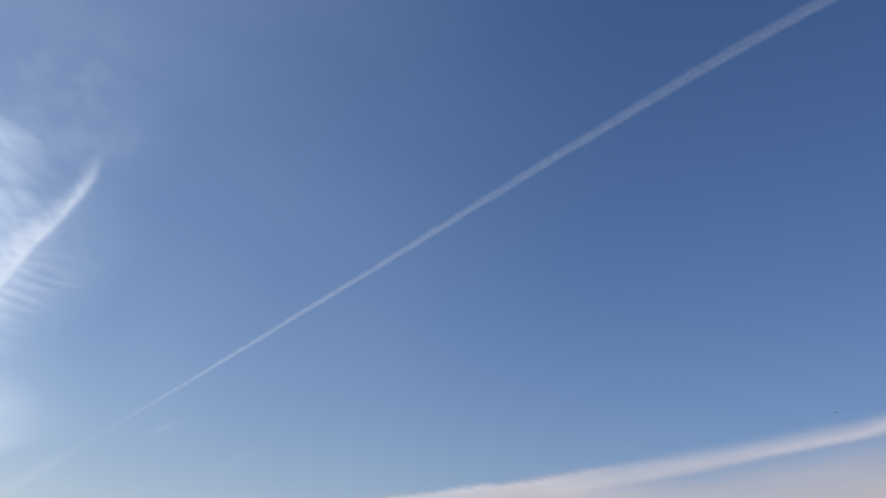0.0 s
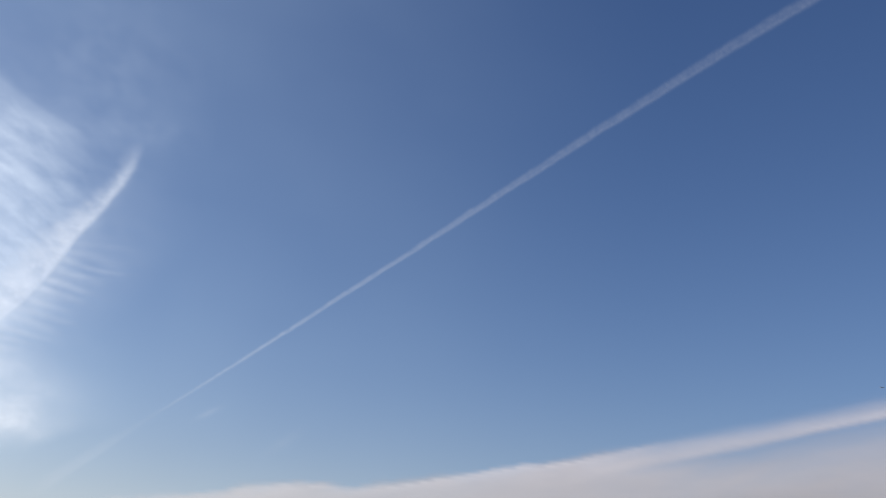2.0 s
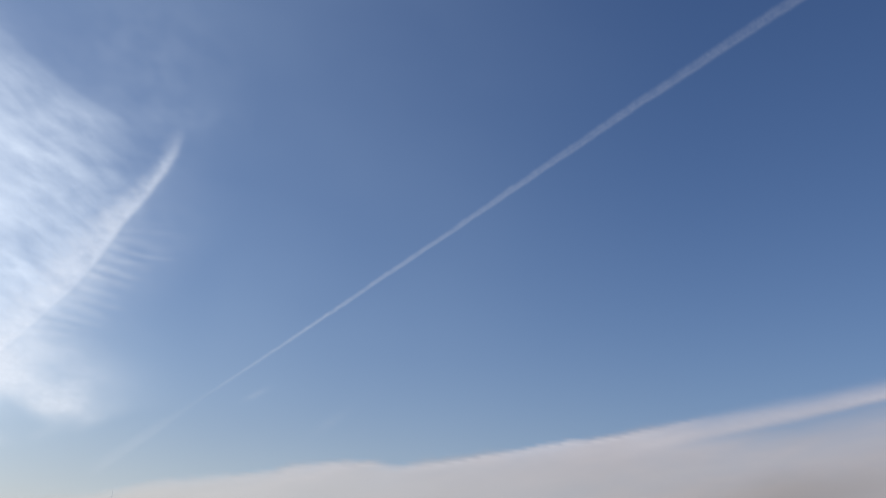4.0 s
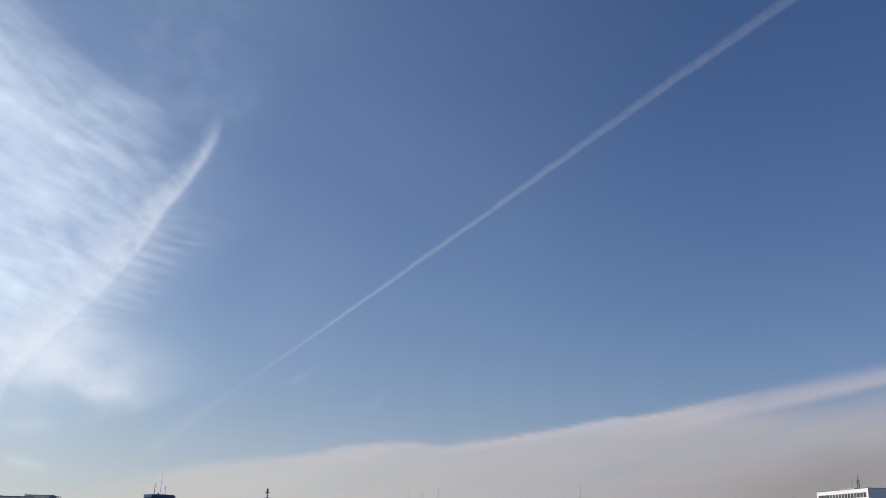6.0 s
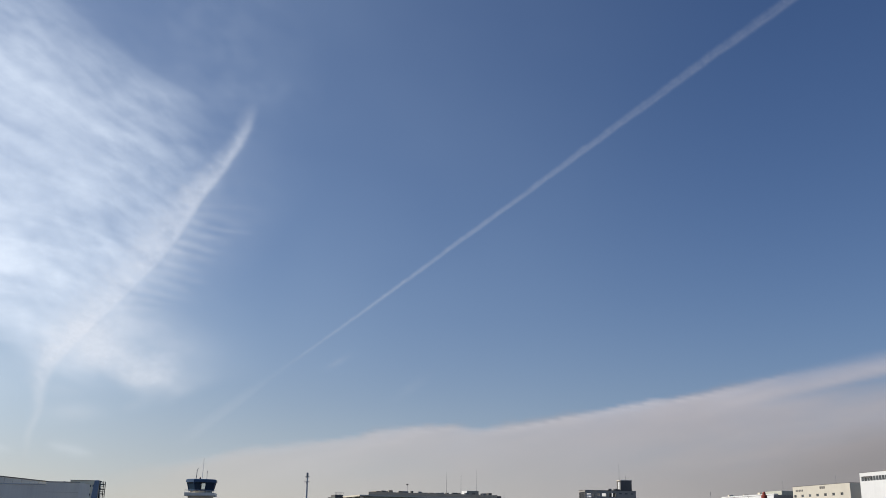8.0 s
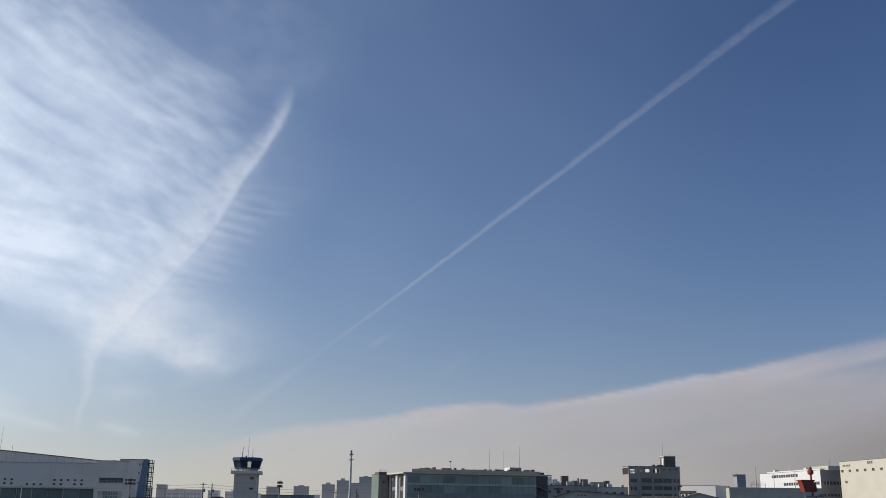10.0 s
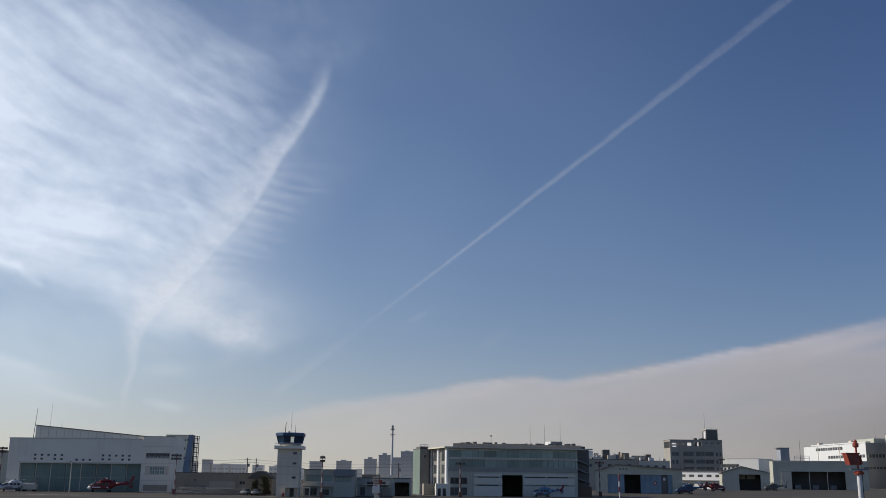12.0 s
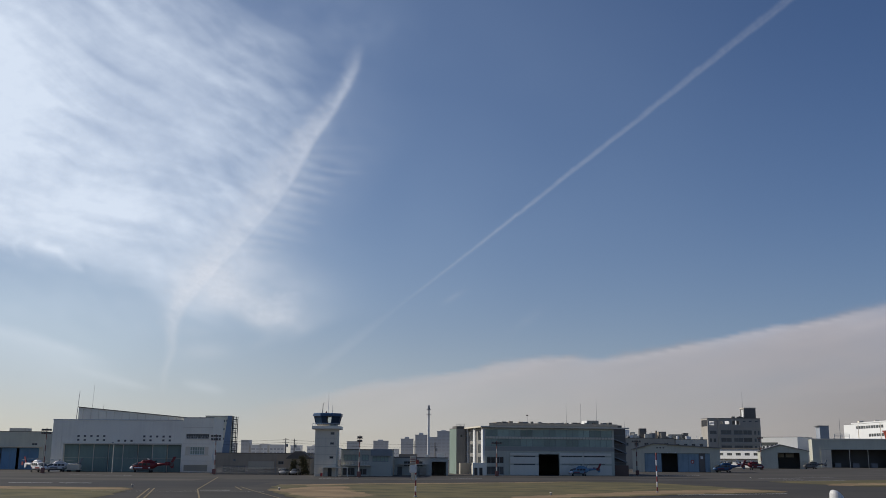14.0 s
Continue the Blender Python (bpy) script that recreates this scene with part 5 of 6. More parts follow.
def office_block():
    o = thing("office_building", "grey concrete office block with open rooftop frame and penthouse", "building", 140, 520)
    rows = []
    for z0, z1 in ((16.4, 18.7), (12.6, 14.7), (8.6, 10.8), (4.6, 6.8)):
        rows += [(6.9, 12.4, z0, z1), (13.6, 18.4, z0, z1), (18.6, 23.2, z0, z1), (24.3, 25.5, z0, z1 - 0.2), (26.2, 27.2, z0, z1 - 0.2)]
    left = [(0.9, 4.6, 16.5, 18.4), (0.9, 2.0, 12.4, 14.4), (2.8, 4.2, 12.4, 14.4)]
    openings = [(0.9, 4.6, 21.2, 23.2), (6.0, 8.0, 22.0, 23.4), (9.2, 11.6, 21.8, 23.4), (13.0, 16.8, 21.6, 23.6)]
    slots = [(18.6, 20.2, 23.0, 23.6), (21.8, 23.4, 23.0, 23.6), (25.0, 26.6, 23.0, 23.6)]
    shell(o, 27.9, 13, 24.8, OFFICE_GREY, ROOF_DARK, rows + left + openings + slots, parapet=4.4, side_holes=[(0.6, 12.2, 20.7, 24.0)])
    for h in rows + left:
        window(o, *h, 0, 1 if h[1] - h[0] > 3 else 0)
    for h in slots:
        window(o, *h, 0, 0)
    part("bay_edge", box(5.4, 6.2, -0.5, -0.003, 0, 24.8), GREY_WALL, o)
    for z in (11.5, 15.5, 19.6):
        part("floor_band", box(6.2, 27.9, -0.2, -0.003, z, z + 0.35), GREY_WALL, o)
    for x in (3.4, 11.4, 17.2):
        part("inner_wall", box(x, x + 0.25, 0.5, 11.5, 20.4, 24.4), WHITE, o, "white partition on the open roof storey")
    pent = part("penthouse", box(20.2, 26.4, 2.0, 9.0, 20.4, 30.2, 0.04), DARK_GREY, o, "dark rooftop penthouse")
    # white panel on the sunward left side only
    part("penthouse_cladding", box(20.1, 20.197, 2.5, 6.0, 25.0, 29.6), CLEAN_WHITE, pent)
    part("penthouse_band", box(20.1, 26.5, 1.9, 9.1, 30.2, 30.6), PALE_GREY, pent)
    part("antenna", rod((20.0, 3, 24.8), (19.8, 3, 39.0), 0.1, 0.04, 6), STEEL, o)
    part("antenna", rod((23.4, 3, 30.6), (23.4, 3, 33.2), 0.08, 0.04, 6), STEEL, o)
    for x, w, h in ((13.8, 1.4, 25.9), (16.4, 1.0, 25.7), (17.6, 0.8, 26.0), (18.6, 1.2, 25.7)):
        part("roof_unit", box(x, x + w, 2, 4, 20.4, h, 0.05), DARK_GREY, o)


office_block()


def shed():
    o = thing("hangar", "grey gabled hangar shed with dark open front", "hangar", 141.2, 440, 0, -11)
    o.scale = (0.90, 1, 1)
    part("front_wall", holed_wall(0, 22.5, 0, 7.6, 0, 0.3, [(8.2, 18.4, 0, 6.9)]), STEEL_WALL, o)
    part("gable", prism([(0, 7.6), (22.5, 7.6), (9.5, 10.2)], 0, 0.3), STEEL_WALL, o)
    part("side_wall", box(0, 0.3, 0.3, 10, 0, 7.6), STEEL_WALL, o)
    part("side_wall", box(22.2, 22.5, 0.3, 10, 0, 7.6), STEEL_WALL, o)
    part("back_wall", box(0.3, 22.2, 9.7, 10, 0, 7.6), DARKIN, o)
    part("roof", prism([(-0.6, 7.4), (9.5, 10.2), (23.1, 7.4), (23.1, 7.7), (9.5, 10.55), (-0.6, 7.7)], -0.6, 10.4), ROOF_METAL, o, "low gabled grey sheet roof")
    part("door", boxes([(18.5, 22.3, -0.25, -0.1, 0.05, 6.8)]), STEEL_WALL, o)
    for a, b in ((8.8, 12.6), (13.4, 17.4)):
        part("inner_window", box(a, b, 9.6, 9.697, 4.9, 6.6), PALE_GREY, o)
    for i in range(5):
        part("roof_unit", box(0.5 + 1.9 * i, 1.5 + 1.9 * i, 7.5, 8.5, 7.7 + 0.4 * i, 9.5 + 0.34 * i, 0.05), DARK_GREY, o)


shed()


def white_rows():
    o = plain_block("low_building", "long two-storey white building with window rows", 127, 492, 34, 12, 8.6, CLEAN_WHITE, (5.6, 1.6), 7, (2.6, 1.2), rz=-44)
    part("roof_slab", box(-0.6, 34.6, -0.8, 12.4, 8.78, 9.1), ROOF_DARK, o)
    part("canopy", box(0, 34, -1.2, -0.003, 3.9, 4.1), ROOF_DARK, o)
    o = plain_block("factory_hall", "white factory hall with a strip window", 158, 560, 44, 20, 15.6, CLEAN_WHITE, (11.0,), 1, (22.0, 1.8), rz=-42)
    o = thing("tank_block", "slate blue plant tower behind the hangars", "building", 203.6, 532)
    part("tower_wall", box(0, 4.9, 0, 6, 0, 21.4, 0.05), surface("blue_grey_cladding", (0.33, 0.36, 0.39), 0.6, streak=0.4), o)
    part("tower_cap", box(-1.0, 5.0, -0.1, 6.1, 21.4, 21.8), ROOF_METAL, o)
    part("pipe_frame", boxes([(8.0, 8.2, 1, 1.2, 0, 17.5), (12.0, 12.2, 1, 1.2, 0, 17.5), (16.0, 16.2, 1, 1.2, 0, 17.5), (8.0, 16.2, 1, 1.2, 16.2, 16.5), (8.0, 16.2, 1, 1.2, 17.3, 17.5)]), WHITE, o)
    part("radio_mast", rod((12, 3, 0), (12, 3, 26), 0.25, 0.08, 6), STEEL, o)


white_rows()


def open_hangar():
    o = thing("hangar", "long pale grey hangar with three wide dark open bays", "hangar", 186.9, 500, 0, -11)
    o.scale = (1.01, 1, 1)
    W = 45.5
    bays = [(8.8 + 8.65 * i, 17.2 + 8.65 * i) for i in range(3)]
    shell(o, W, 10, 14.0, STEEL_WALL, ROOF_METAL, [(a, b, 0, 8.9) for a, b in bays])
    part("inner_wall", box(0.4, W - 0.4, 9.5, 9.6, 0, 13), DARKIN, o)
    part("fascia", box(-0.2, W + 0.2, -0.3, -0.103, 13.75, 14.3), PALE_GREY, o)
    leaf = part("door", box(3.8, 8.6, -0.35, -0.2, 0.05, 8.8), PALE_GREY, o, "closed pale sliding door leaf")
    for i in range(9):
        part("door_rib", box(3.8 + 0.58 * i, 3.84 + 0.58 * i, -0.39, -0.352, 0.1, 8.7), PALE_GREY, leaf)
    part("door_rail", box(3.2, W - 6, -0.4, -0.003, 8.9, 9.1), STEEL_WALL, o)
    for i in range(4):
        part("post", box(8.6 + 8.62 * i, 8.78 + 8.62 * i, -0.15, -0.003, 0, 8.9), PALE_GREY, o)
    for i in range(37):
        part("wall_rib", box(0.5 + 1.2 * i, 0.56 + 1.2 * i, -0.05, -0.003, 9.2, 13.7), STEEL_WALL, o)
    part("floor_slab", box(0.4, W - 0.4, 0.4, 9.4, 0.02, 0.05), CONCRETE_APRON, o)
    for i in range(3):
        part("crate", box(11 + 8.6 * i, 14 + 8.6 * i, 5, 7, 0.06, 2.2, 0.05), STEEL, o)


open_hangar()


# ---- white works on the right: faces turned towards the sun ----
def turned_block(name, label, x, y0, y1, w, h, wall, win_rows, sign=0, pitch=6.0, win=(3.2, 1.2), spans=None):
    """A block whose long face looks along -x; the face runs from y0 (near) to y1 (far)."""
    length = y1 - y0
    o = thing(name, label, "building", x, y1, 0, -90)
    holes = []
    n = int(length / pitch)
    for z in win_rows:
        for i in range(n):
            a = 1.5 + i * (length - 3) / n
            if spans is None or spans[z][0] < a < spans[z][1]:
                holes.append((a, a + win[0], z, z + win[1]))
    shell(o, length, w, h, wall, ROOF_DARK, holes)
    for hh in holes:
        window(o, *hh, 0, 2, deep=0.2)
    for i in range(sign):
        part("sign_bar", boxes([(4.0 + i * 2.0, 5.3 + i * 2.0, -0.08, -0.003, h - 3.0, h - 1.9)]), DARK_GREY, o)
    return o


o = turned_block("factory_building", "white factory building with ribbon windows", 283, 600, 695, 46, 27.4, CLEAN_WHITE, (24.0, 18.6), pitch=3.9, win=(3.4, 1.9), spans={24.0: (19, 62), 18.6: (36, 96)})
part("roof_edge", box(12, 95, 0.2, 3.0, 27.5, 28.3), CLEAN_WHITE, o)
part("roof_box", box(66, 94, 6, 16, 27.0, 30.2, 0.05), STEEL_WALL, o)
part("roof_box", box(80, 92, 20, 26, 27.0, 30.4, 0.05), STEEL, o)
part("roof_box", box(84, 93, 30, 40, 27.0, 29.8, 0.05), DARK_GREY, o)
# thin grey skin darkens the end wall: its shade is put into the colour
part("end_cladding", box(95.003, 95.066, 0.05, 45.9, 0.05, 27.3), surface("end_shade_grey", (0.26, 0.27, 0.265), 0.6, vary=0.1, scale=0.2, streak=0.4), o, "grey skin on the end wall, its shade put into the colour")
for z0, z1 in ((18.6, 20.6), (11.6, 13.0)):
    strip = part("strip_window", box(95.07, 95.12, 1.2, 44.0, z0, z1), GLASS, o, "dark strip window on the end wall")
    for k in range(21):
        part("mullion", box(95.122, 95.2, 1.2 + 2.1 * k, 1.4 + 2.1 * k, z0, z1), WHITE, strip)
for px, pw, pz in ((14, 3, 29.6), (40, 2, 29.2), (63, 4, 29.8)):
    part("roof_unit", box(px, px + pw, 4, 7, 27.0, pz, 0.05), PALE_GREY, o)
part("antenna", rod((88, 10, 30.5), (88, 10, 36.5), 0.1, 0.04, 6), STEEL, o)
for px in (24, 58):
    part("downpipe", box(px, px + 0.3, -0.3, -0.003, 4, 27), PALE_GREY, o)
o = turned_block("factory_building", "cream-white works building with small windows and sign bars", 291, 522, 590, 40, 32, CREAM, (25.6,), sign=5, pitch=9.5, win=(3.0, 1.5))
for i in range(3):
    part("sign_bar", box(34 + 2.2 * i, 35.6 + 2.2 * i, -0.1, -0.003, 29.8, 31.2), DARK_GREY, o)
part("window", box(5.6, 8.4, -0.06, -0.003, 19.2, 20.6), GLASS, o)
part("antenna", rod((46, 4, 31), (46, 4, 37), 0.12, 0.05, 6), STEEL, o)
o = turned_block("factory_building", "white works building with dark ribbon windows and sign bars", 291, 462, 511, 46, 36.6, CLEAN_WHITE, (32.2,), sign=4, pitch=3.0, win=(2.6, 2.4))
part("radio_mast", boxes([(30, 30.4, 6, 6.4, 36, 42), (31.4, 31.8, 6, 6.4, 36, 42), (29.6, 32.2, 5.8, 6.6, 39, 39.3), (29.6, 32.2, 5.8, 6.6, 41, 41.3), (30.8, 31.0, 6, 6.2, 42, 44)]), STEEL, o)
part("antenna", rod((27, 5, 36), (27, 5, 43), 0.1, 0.04, 6), STEEL, o)
part("roof_box", box(10, 24, 8, 14, 36, 38.0, 0.05), GREY_WALL, o)


# ---- helicopters ----
def helicopter(x, y, rz, main, second, label, s=1.0, stripe_mat=None, nose_mat=None):
    """Nose towards local -x; 11.5 m long before scaling."""
    o = thing("helicopter", label, "helicopter", x, y, 0.03, rz, group="parked helicopters")
    o.scale = (s, s, s)
    part("fuselage", loft([(-4.3, 1.15, 0.25, 0.2), (-4.0, 1.2, 0.62, 0.45), (-3.2, 1.42, 0.95, 0.75), (-2.0, 1.6, 1.05, 0.98), (0.4, 1.65, 1.05, 1.0), (1.6, 1.75, 0.9, 0.8), (2.5, 1.95, 0.5, 0.48)], 18), main, o)
    part("nose", loft([(-4.36, 1.1, 0.2, 0.16), (-4.12, 1.12, 0.58, 0.4), (-3.7, 1.18, 0.84, 0.56), (-3.3, 1.22, 0.97, 0.6)], 16), nose_mat or main, o, "rounded nose")
    part("belly", loft([(-3.2, 0.78, 0.6, 0.2), (-2.0, 0.7, 0.86, 0.24), (0.4, 0.74, 0.86, 0.24), (1.5, 0.98, 0.6, 0.2)], 14), DARK_GREY, o, "dark grey belly")
    part("exhaust", rod((1.5, 0.35, 2.75), (2.2, 0.5, 2.85), 0.16, 0.2, 10), BLACK, o)
    for side in (-1.1, 1.05):
        part("cabin_door", box(-0.95, 0.55, side, side + 0.05, 0.95, 2.42, 0.02), main, o)
    part("tail_boom", loft([(2.3, 1.98, 0.5, 0.46), (4.0, 2.1, 0.32, 0.3), (6.4, 2.2, 0.2, 0.2)], 12), main, o)
    part("windscreen", loft([(-4.02, 1.42, 0.45, 0.2), (-3.6, 1.7, 0.8, 0.4), (-2.7, 1.95, 0.99, 0.5), (-2.2, 2.05, 0.98, 0.45)], 16), GLASS, o)
    for i in range(3):
        a = -1.9 + i * 1.05
        for side in (-1.125, 1.085):
            part("cabin_window", box(a, a + 0.85, side, side + 0.04, 1.75, 2.35, 0.012), GLASS, o)
    for side in (-1.09, 1.03):
        part("stripe", box(-3.0, 1.0, side, side + 0.06, 1.05, 1.35), stripe_mat or second, o, "contrasting side stripe")
    part("engine_cowling", loft([(-1.6, 2.6, 0.35, 0.15), (-1.0, 2.8, 0.62, 0.36), (0.6, 2.85, 0.65, 0.38), (1.9, 2.6, 0.4, 0.22)], 14), main, o)
    hub = part("rotor_hub", lathe([(0.16, 3.1), (0.14, 3.4), (0.34, 3.44), (0.34, 3.56), (0.1, 3.64)], 12), STEEL, o)
    for k in range(4):
        a = math.radians(18 + 90 * k)
        c, sn = math.cos(a), math.sin(a)
        bm = bmesh.new()
        n = 6
        up, dn = [], []
        for i in range(n + 1):
            r = 0.3 + 5.2 * i / n
            sag = -0.28 * (i / n) ** 2
            for off, lst in ((0.16, up), (-0.16, dn)):
                lst.append([bm.verts.new((r * c - off * sn, r * sn + off * c, 3.5 + sag + dz)) for dz in (0.02, -0.02)])
        for i in range(n):
            for q in (0, 1):
                bm.faces.new((up[i][q], up[i + 1][q], dn[i + 1][q], dn[i][q]))
            bm.faces.new((up[i][0], up[i][1], up[i + 1][1], up[i + 1][0]))
            bm.faces.new((dn[i][0], dn[i][1], dn[i + 1][1], dn[i + 1][0]))
        bm.faces.new((up[0][0], up[0][1], dn[0][1], dn[0][0]))
        bm.faces.new((up[n][0], up[n][1], dn[n][1], dn[n][0]))
        part("rotor_blade", bm, STEEL, hub)
    fin = part("tail_fin", prism([(5.6, 2.1), (6.3, 2.1), (7.3, 4.0), (6.6, 4.0)], -0.09, 0.09), second, o, "tall swept tail fin")
    part("fin_base", prism([(5.3, 2.2), (6.7, 2.3), (6.7, 1.2), (6.2, 1.1), (5.6, 1.7)], -0.14, 0.14), main, o)
    part("tail_rotor", rod((6.1, -0.2, 2.1), (6.1, -0.16, 2.1), 0.55, seg=18), DARK_GREY, fin)
    part("tailplane", boxes([(4.9, 5.5, -1.4, 1.4, 2.12, 2.19)]), main, o)
    for side in (-1.46, 1.402):
        part("tailplane_fin", box(4.8, 5.7, side, side + 0.058, 1.8, 2.7), second, o)
    for wx, wy in ((-3.0, 0), (1.0, -0.95), (1.0, 0.95)):
        part("gear_leg", rod((wx, wy, 0.3), (wx, wy * 0.8, 0.95), 0.07, seg=6), STEEL, o)
        part("wheel", rod((wx, wy - 0.12, 0.3), (wx, wy + 0.12, 0.3), 0.3, seg=14), BLACK, o)
    return o


helicopter(-75.6, 256, 2, RED, RED, "dark red rescue helicopter with white nose and stripe, by the hangar", 1.0, stripe_mat=WHITE, nose_mat=WHITE)
helicopter(-101.0, 249, 140, WHITE, RED, "white helicopter with red tail stripe on the apron", 0.95)
helicopter(-98.6, 257, 42, WHITE, STEEL, "white helicopter with grey stripe by the hangar doors", 0.86)
helicopter(35.2, 251, 14, surface("pale_heli_blue", (0.15, 0.29, 0.42), 0.35), RED, "pale blue and red helicopter with white nose before the glazed hangar", 0.76, nose_mat=WHITE)
helicopter(91.0, 319, 8, HELI_BLUE, RED, "blue helicopter with red stripe by the blue hangar", 0.98)
helicopter(123.5, 394, 186, RED, WHITE, "red helicopter with white stripe on the far apron", 0.98)
helicopter(161.0, 432, 10, DARK_GREY, STEEL, "dark grey helicopter before the open shed", 1.0)


# a tow cart and ground boxes near the helicopters
def tow_cart(x, y, label):
    o = thing("tow_cart", label, "cart", x, y)
    part("deck", box(-1.8, 1.8, -0.8, 0.8, 0.5, 0.75, 0.04), PALE_GREY, o)
    part("cover", box(-1.6, 1.6, -0.75, 0.75, 0.75, 2.0, 0.12), PALE_GREY, o)
    for wx in (-1.2, 1.2):
        for wy in (-0.7, 0.7):
            part("wheel", rod((wx, wy - 0.1, 0.28), (wx, wy + 0.1, 0.28), 0.28, seg=12), BLACK, o)


tow_cart(-95.0, 257.5, "pale grey covered cart beside the white helicopter")


# ---- marker poles on the field ----
def banded_pole(name, x, y, h, r, bands, label, group=""):
    o = thing(name, label, "pole", x, y, group=group)
    for i in range(bands):
        part("band", rod((0, 0, h * i / bands), (0, 0, h * (i + 1) / bands), r, seg=14), RED if (i % 2 == 0) else WHITE, o)
    part("foot", lathe([(r * 2.4, 0.03), (r * 2.4, 0.12), (r * 1.2, 0.2)], 14), STEEL, o)
    return o


p = banded_pole("marker_pole", -3.1, 120.4, 4.6, 0.09, 7, "red and white marker pole with white instrument boxes")
part("sensor_box", box(-0.75, 0.1, -0.3, -0.115, 2.85, 3.75, 0.04), WHITE, p)
b = part("sensor_box", box(-0.7, 0.0, -0.3, -0.115, 3.82, 4.8, 0.04), PALE_GREY, p)
for i in range(4):
    part("louvre", box(-0.66, -0.04, -0.32, -0.302, 3.95 + 0.2 * i, 4.03 + 0.2 * i), FADED_RED, b, "faded red louvre strip")
part("sensor_box", box(-0.55, -0.12, -0.2, 0.1, 2.1, 2.8, 0.04), PALE_GREY, p)
part("red_lamp", lathe([(0.2, 0), (0.2, 0.35), (0.1, 0.5)], 12), SIGNAL, p).location = (0.2, -0.25, 3.9)
part("antenna", rod((-0.2, 0, 4.6), (-0.2, 0, 6.6), 0.03, 0.02, 6), STEEL, p)
part("cross_arm", boxes([(-0.45, 0.1, -0.03, 0.03, 5.9, 5.96)]), STEEL, p)
p = banded_pole("marker_pole", 30.4, 140.8, 5.2, 0.085, 7, "slim red and white marker pole on dry grass")
part("top_lamp", lathe([(0.13, 5.2), (0.13, 5.42), (0.06, 5.5)], 12), FADED_RED, p)

p = banded_pole("obstruction_light_pole", 18.6, 40.0, 5.4, 0.095, 4, "white and red pole with orange-red warning light box")
p.location.x -= 0.1
part("light_box", prism([(-0.58, 6.04), (-0.06, 6.04), (-0.06, 5.6), (-0.46, 5.6)], -0.28, 0.13), SIGNAL, p, "orange-red tapered light box")
part("box_rim", box(-0.61, -0.03, -0.31, 0.16, 6.04, 6.08), SIGNAL, p)
part("box_lens", prism([(-0.5, 5.98), (-0.12, 5.98), (-0.12, 5.66), (-0.42, 5.66)], -0.295, -0.282), surface("dull_red_lens", (0.22, 0.04, 0.03), 0.25), p)
part("side_panel", prism([(0.03, 5.98), (0.06, 5.98), (0.12, 5.64), (0.03, 5.6)], -0.16, 0.12), SIGNAL, p)
part("top_post", rod((-0.02, 0, 5.25), (-0.05, 0, 6.4), 0.04, seg=10), SIGNAL, p)
part("beacon", lathe([(0.07, 6.3), (0.12, 6.34), (0.12, 6.46), (0.07, 6.5), (0.07, 6.56), (0.03, 6.62)], 14), SIGNAL, p).location.x = -0.05
part("collar", lathe([(0.18, 5.22), (0.2, 5.3), (0.11, 5.38)], 14), SIGNAL, p)
part("bracket", boxes([(-0.36, 0.42, -0.05, 0.05, 5.4, 5.45), (0.18, 0.42, -0.1, 0.08, 5.45, 5.52)]), STEEL, p)
part("cable", rod((0.12, -0.02, 5.4), (0.11, -0.02, 0.3), 0.015, seg=5), BLACK, p)

p = thing("lamp_pole", "slim pale steel lamp pole before the hangar doors", "lamp pole", -84.2, 255)
part("pole", rod((0, 0, 0.02), (0, 0, 7.4), 0.13, 0.08, 10), PALE_GREY, p)
part("arm", rod((0, 0, 7.3), (0, -0.9, 7.5), 0.05, seg=6), PALE_GREY, p)
part("lamp_head", box(-0.16, 0.16, -1.5, -0.8, 7.42, 7.56, 0.03), STEEL, p)
p = thing("marker_board", "low white concrete marker block beside the taxiway", "marker", -52.6, 114)
part("block", box(-0.9, 0.9, -0.5, 0.5, 0.03, 0.42, 0.05), WHITE, p)

p = thing("vent_pipe", "weathered white pipe post with a slanting rounded top", "pipe", 11.85, 30)
bm = lathe([(0.21, 0), (0.21, 3.86), (0.205, 3.95), (0.18, 4.03), (0.12, 4.08), (0.05, 4.1)], 28)
for v in bm.verts:
    if v.co.z > 1:
        v.co.z -= 0.62 * (v.co.x + 0.21) ** 1.3 + 0.02 * v.co.y
part("pipe", bm, surface("weathered_white_pipe", (0.66, 0.65, 0.62), 0.5, vary=0.14, scale=2.0, streak=0.7), p)
for a, b in ((-0.06, -0.015), (0.0, 0.05), (0.065, 0.1)):
    part("label_mark", box(a, b, -0.226, -0.19, 3.72, 3.755), DARK_GREY, p, "small dark stencilled bar")
part("clamp_band", lathe([(0.218, 3.3), (0.218, 3.36)], 28), STEEL, p)


def edge_light(x, y):
    o = thing("taxiway_light", "small pale taxiway edge light on a stub", "ground light", x, y, group="taxiway lights")
    part("stub", rod((0, 0, 0), (0, 0, 0.3), 0.12, seg=8), STEEL, o)
    part("lens", lathe([(0.16, 0.3), (0.18, 0.36), (0.1, 0.42)], 10), PALE_GREY, o)


for x, y in ((-46.1, 149.2), (-22.5, 139), (14, 128), (70, 226)):
    edge_light(x, y)


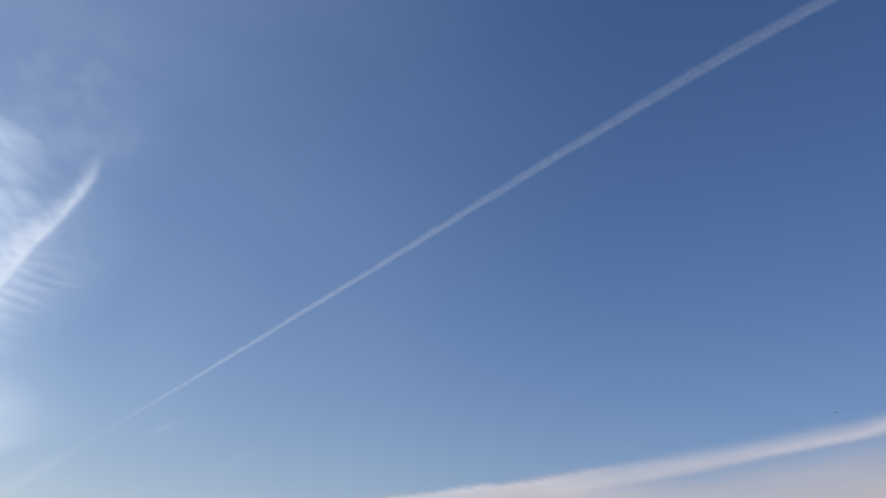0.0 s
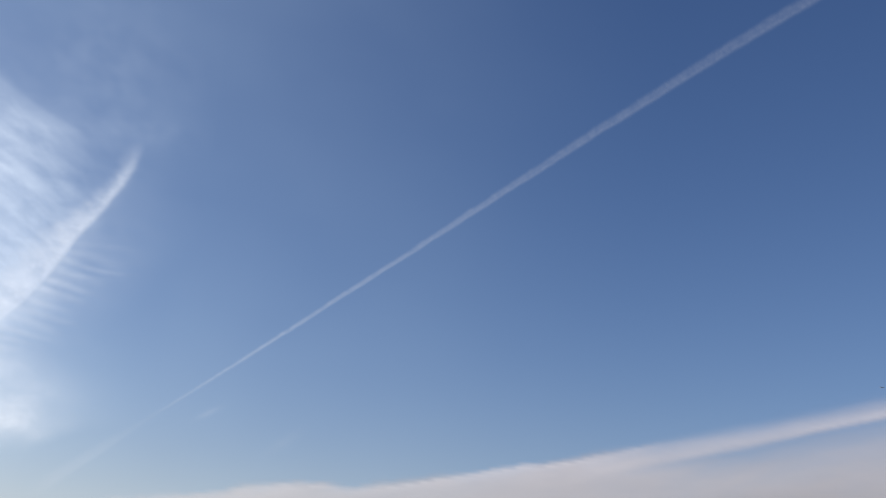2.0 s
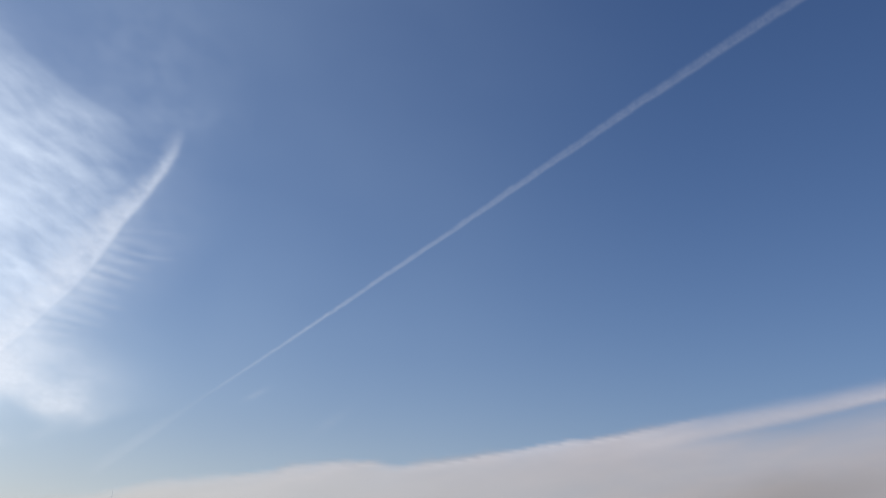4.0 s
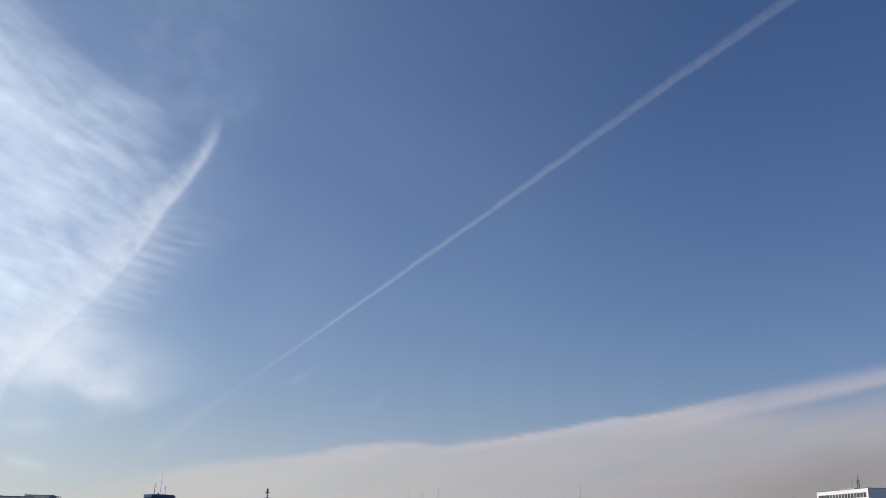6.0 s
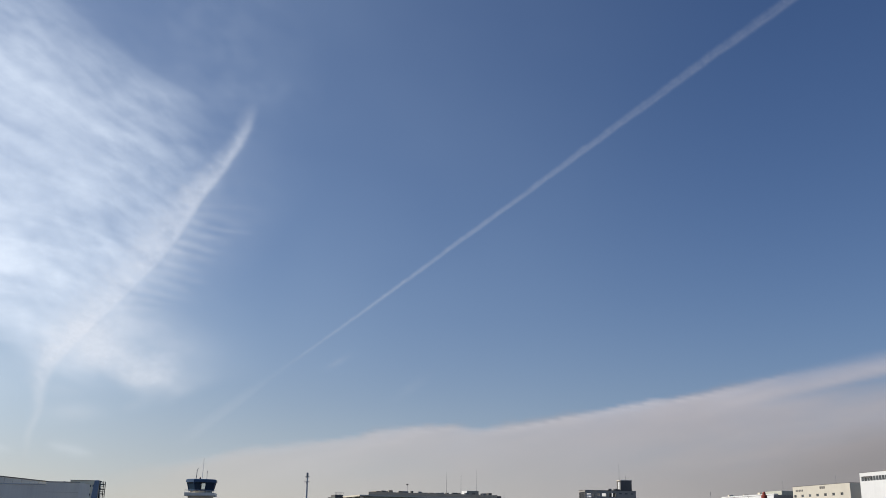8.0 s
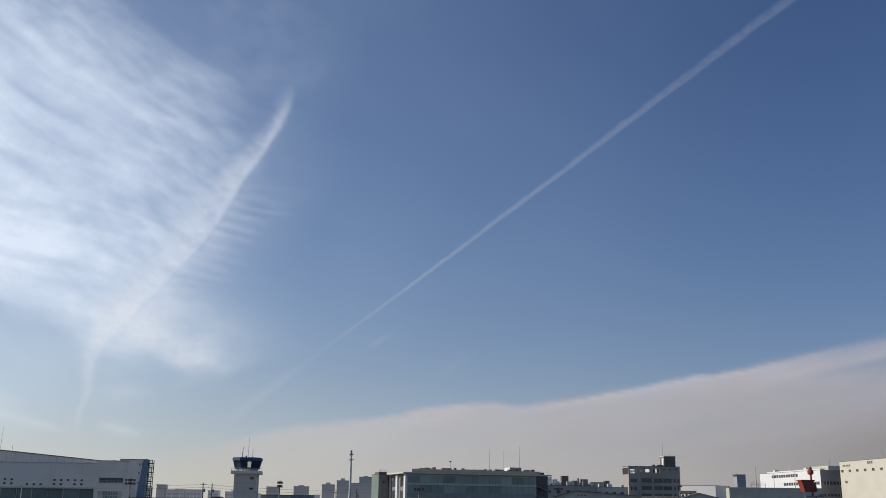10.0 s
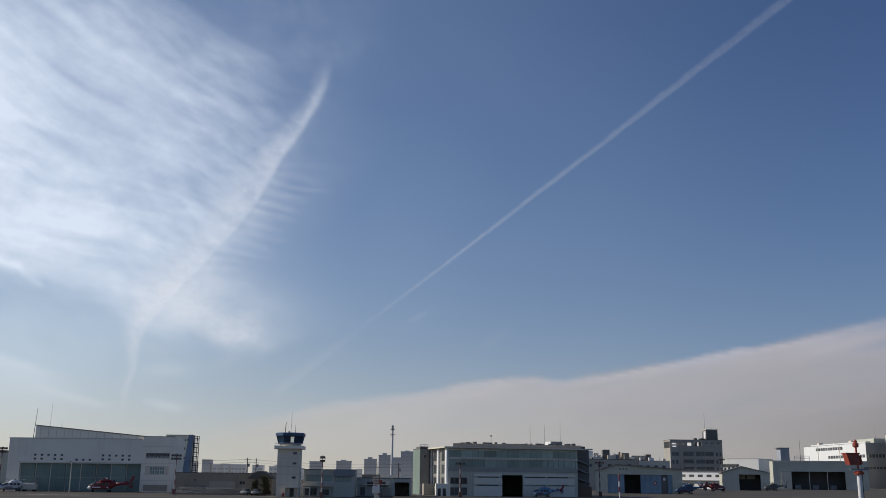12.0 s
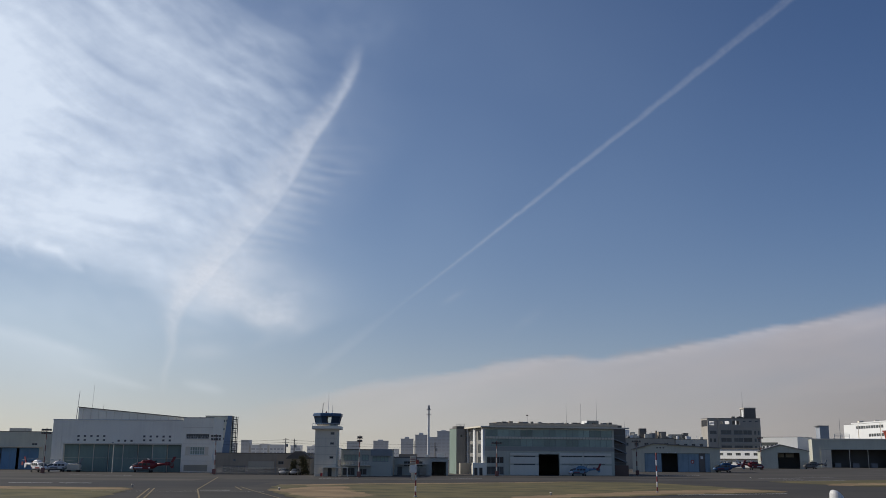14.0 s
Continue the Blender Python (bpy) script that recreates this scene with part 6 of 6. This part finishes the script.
# ---- utility poles and their wires ----
def utility_pole(x, y, h):
    o = thing("utility_pole", "grey concrete utility pole with cross arms", "pole", x, y, group="utility poles")
    part("pole", rod((0, 0, 0), (0, 0, h), 0.2, 0.13), DARK_GREY, o)
    for z in (h - 0.5, h - 1.3):
        part("cross_arm", box(-1.0, 1.0, -0.06, 0.06, z, z + 0.1), DARK_GREY, o)
    part("transformer", rod((0.45, 0, h - 2.6), (0.45, 0, h - 1.7), 0.28, seg=10), STEEL, o)


POLES = [(-110, 320, 9.5), (-47.2, 300, 9.6), (-44.0, 296, 9.4), (-2.0, 300, 8.6)]
for q in POLES:
    utility_pole(*q)
for a, b in zip(POLES, POLES[1:]):
    for dz in (0.45, 1.25):
        for dx in (-0.9, 0.9):
            bm = bmesh.new()
            n = 10
            pts = []
            for i in range(n + 1):
                s = i / n
                pts.append(Vector((a[0] + (b[0] - a[0]) * s + dx, a[1] + (b[1] - a[1]) * s, (a[2] - dz) * (1 - s) + (b[2] - dz) * s - 3.2 * s * (1 - s) * min(1, abs(b[0] - a[0]) / 60))))
            for u, v in zip(pts, pts[1:]):
                rod_into(bm, u, v, 0.02, seg=4)
            tagged(part("power_line", bm, BLACK), "thin black overhead wire between utility poles", "cable")


# ---- far town ----
def tower_block(x, y, w, h, pale, crown=0):
    o = thing("apartment_building", "pale distant high-rise block" if pale else "blue-grey distant high-rise block", "building", x, y, group="distant town")
    wall = HAZY_PALE if pale else HAZY
    part("wall", box(0, w, 0, 14, 0, h), wall, o)
    part("roof", box(-0.3, w + 0.3, -0.3, 14.3, h, h + 0.5), wall, o)
    n = max(2, int(w / 3.2))
    gap = w / n
    bm = bmesh.new()
    z = 2.0
    while z < h - 2:
        for i in range(n):
            box_into(bm, i * gap + 0.5, (i + 1) * gap - 0.5, -0.1, -0.003, z, z + 1.5)
        z += 3.1
    tagged(part("window_pane", bm, HAZY_PANE, o), kind="stuff")
    if crown:
        part("roof_plant", box(w * 0.3, w * 0.65, 3, 9, h + 0.5, h + 0.5 + crown), wall, o)


for x0, x1, h, pale, crown in ((-173, -164, 12.4, 1, 0), (-165, -158, 13.0, 1, 0), (-156, -143, 12.6, 1, 0), (-137, -128, 12.0, 1, 0), (-122, -108, 11.2, 1, 1),
                               (-86, -75, 16.0, 0, 0), (-62, -49, 16.6, 0, 1), (-37, -26, 18.6, 0, 1.6), (-24, -13, 22.2, 0, 1.8), (-11, -4, 20.2, 0, 0),
                               (-4, 8, 25.6, 0, 0.8), (-200, -188, 14, 1, 0), (-44, -39, 9.5, 1, 0), (-72, -66, 9, 1, 0), (60, 78, 12, 1, 0), (-100, -92, 10, 1, 0), (-182, -175, 16.5, 0, 0)):
    tower_block(x0, 900, x1 - x0, h, pale, crown)


# ---- an aeroplane in the distance ----
def aeroplane():
    d = (Vector((math.sin(radians(38.73)) * math.cos(radians(11.45)), math.cos(radians(38.73)) * math.cos(radians(11.45)), math.sin(radians(11.45)))) * 1500)
    o = thing("aeroplane", "tiny grey airliner far off in the blue sky", "aeroplane", d.x, d.y, d.z, 130)
    o.scale = (0.7, 0.7, 0.7)
    part("fuselage", loft([(-4.4, 0, 0.1, 0.1), (-3.9, 0, 0.4, 0.4), (2.0, 0, 0.45, 0.45), (4.4, 0.25, 0.1, 0.12)], 10), STEEL, o)
    for sgn in (-1, 1):
        bm = bmesh.new()
        vs = [(-1.0, 0.3 * sgn, -0.1), (1.0, 0.3 * sgn, -0.1), (2.2, 4.2 * sgn, 0.25), (1.6, 4.2 * sgn, 0.25)]
        a = [bm.verts.new(v) for v in vs]
        b = [bm.verts.new((v[0], v[1], v[2] + 0.12)) for v in vs]
        bm.faces.new(a)
        bm.faces.new(b[::-1])
        for i in range(4):
            j = (i + 1) % 4
            bm.faces.new((a[i], a[j], b[j], b[i]))
        part("wing", bm, DARK_GREY, o)
    part("tail_fin", prism([(3.2, 0.3), (4.3, 0.3), (4.6, 1.7), (4.0, 1.7)], -0.06, 0.06), DARK_GREY, o)


aeroplane()
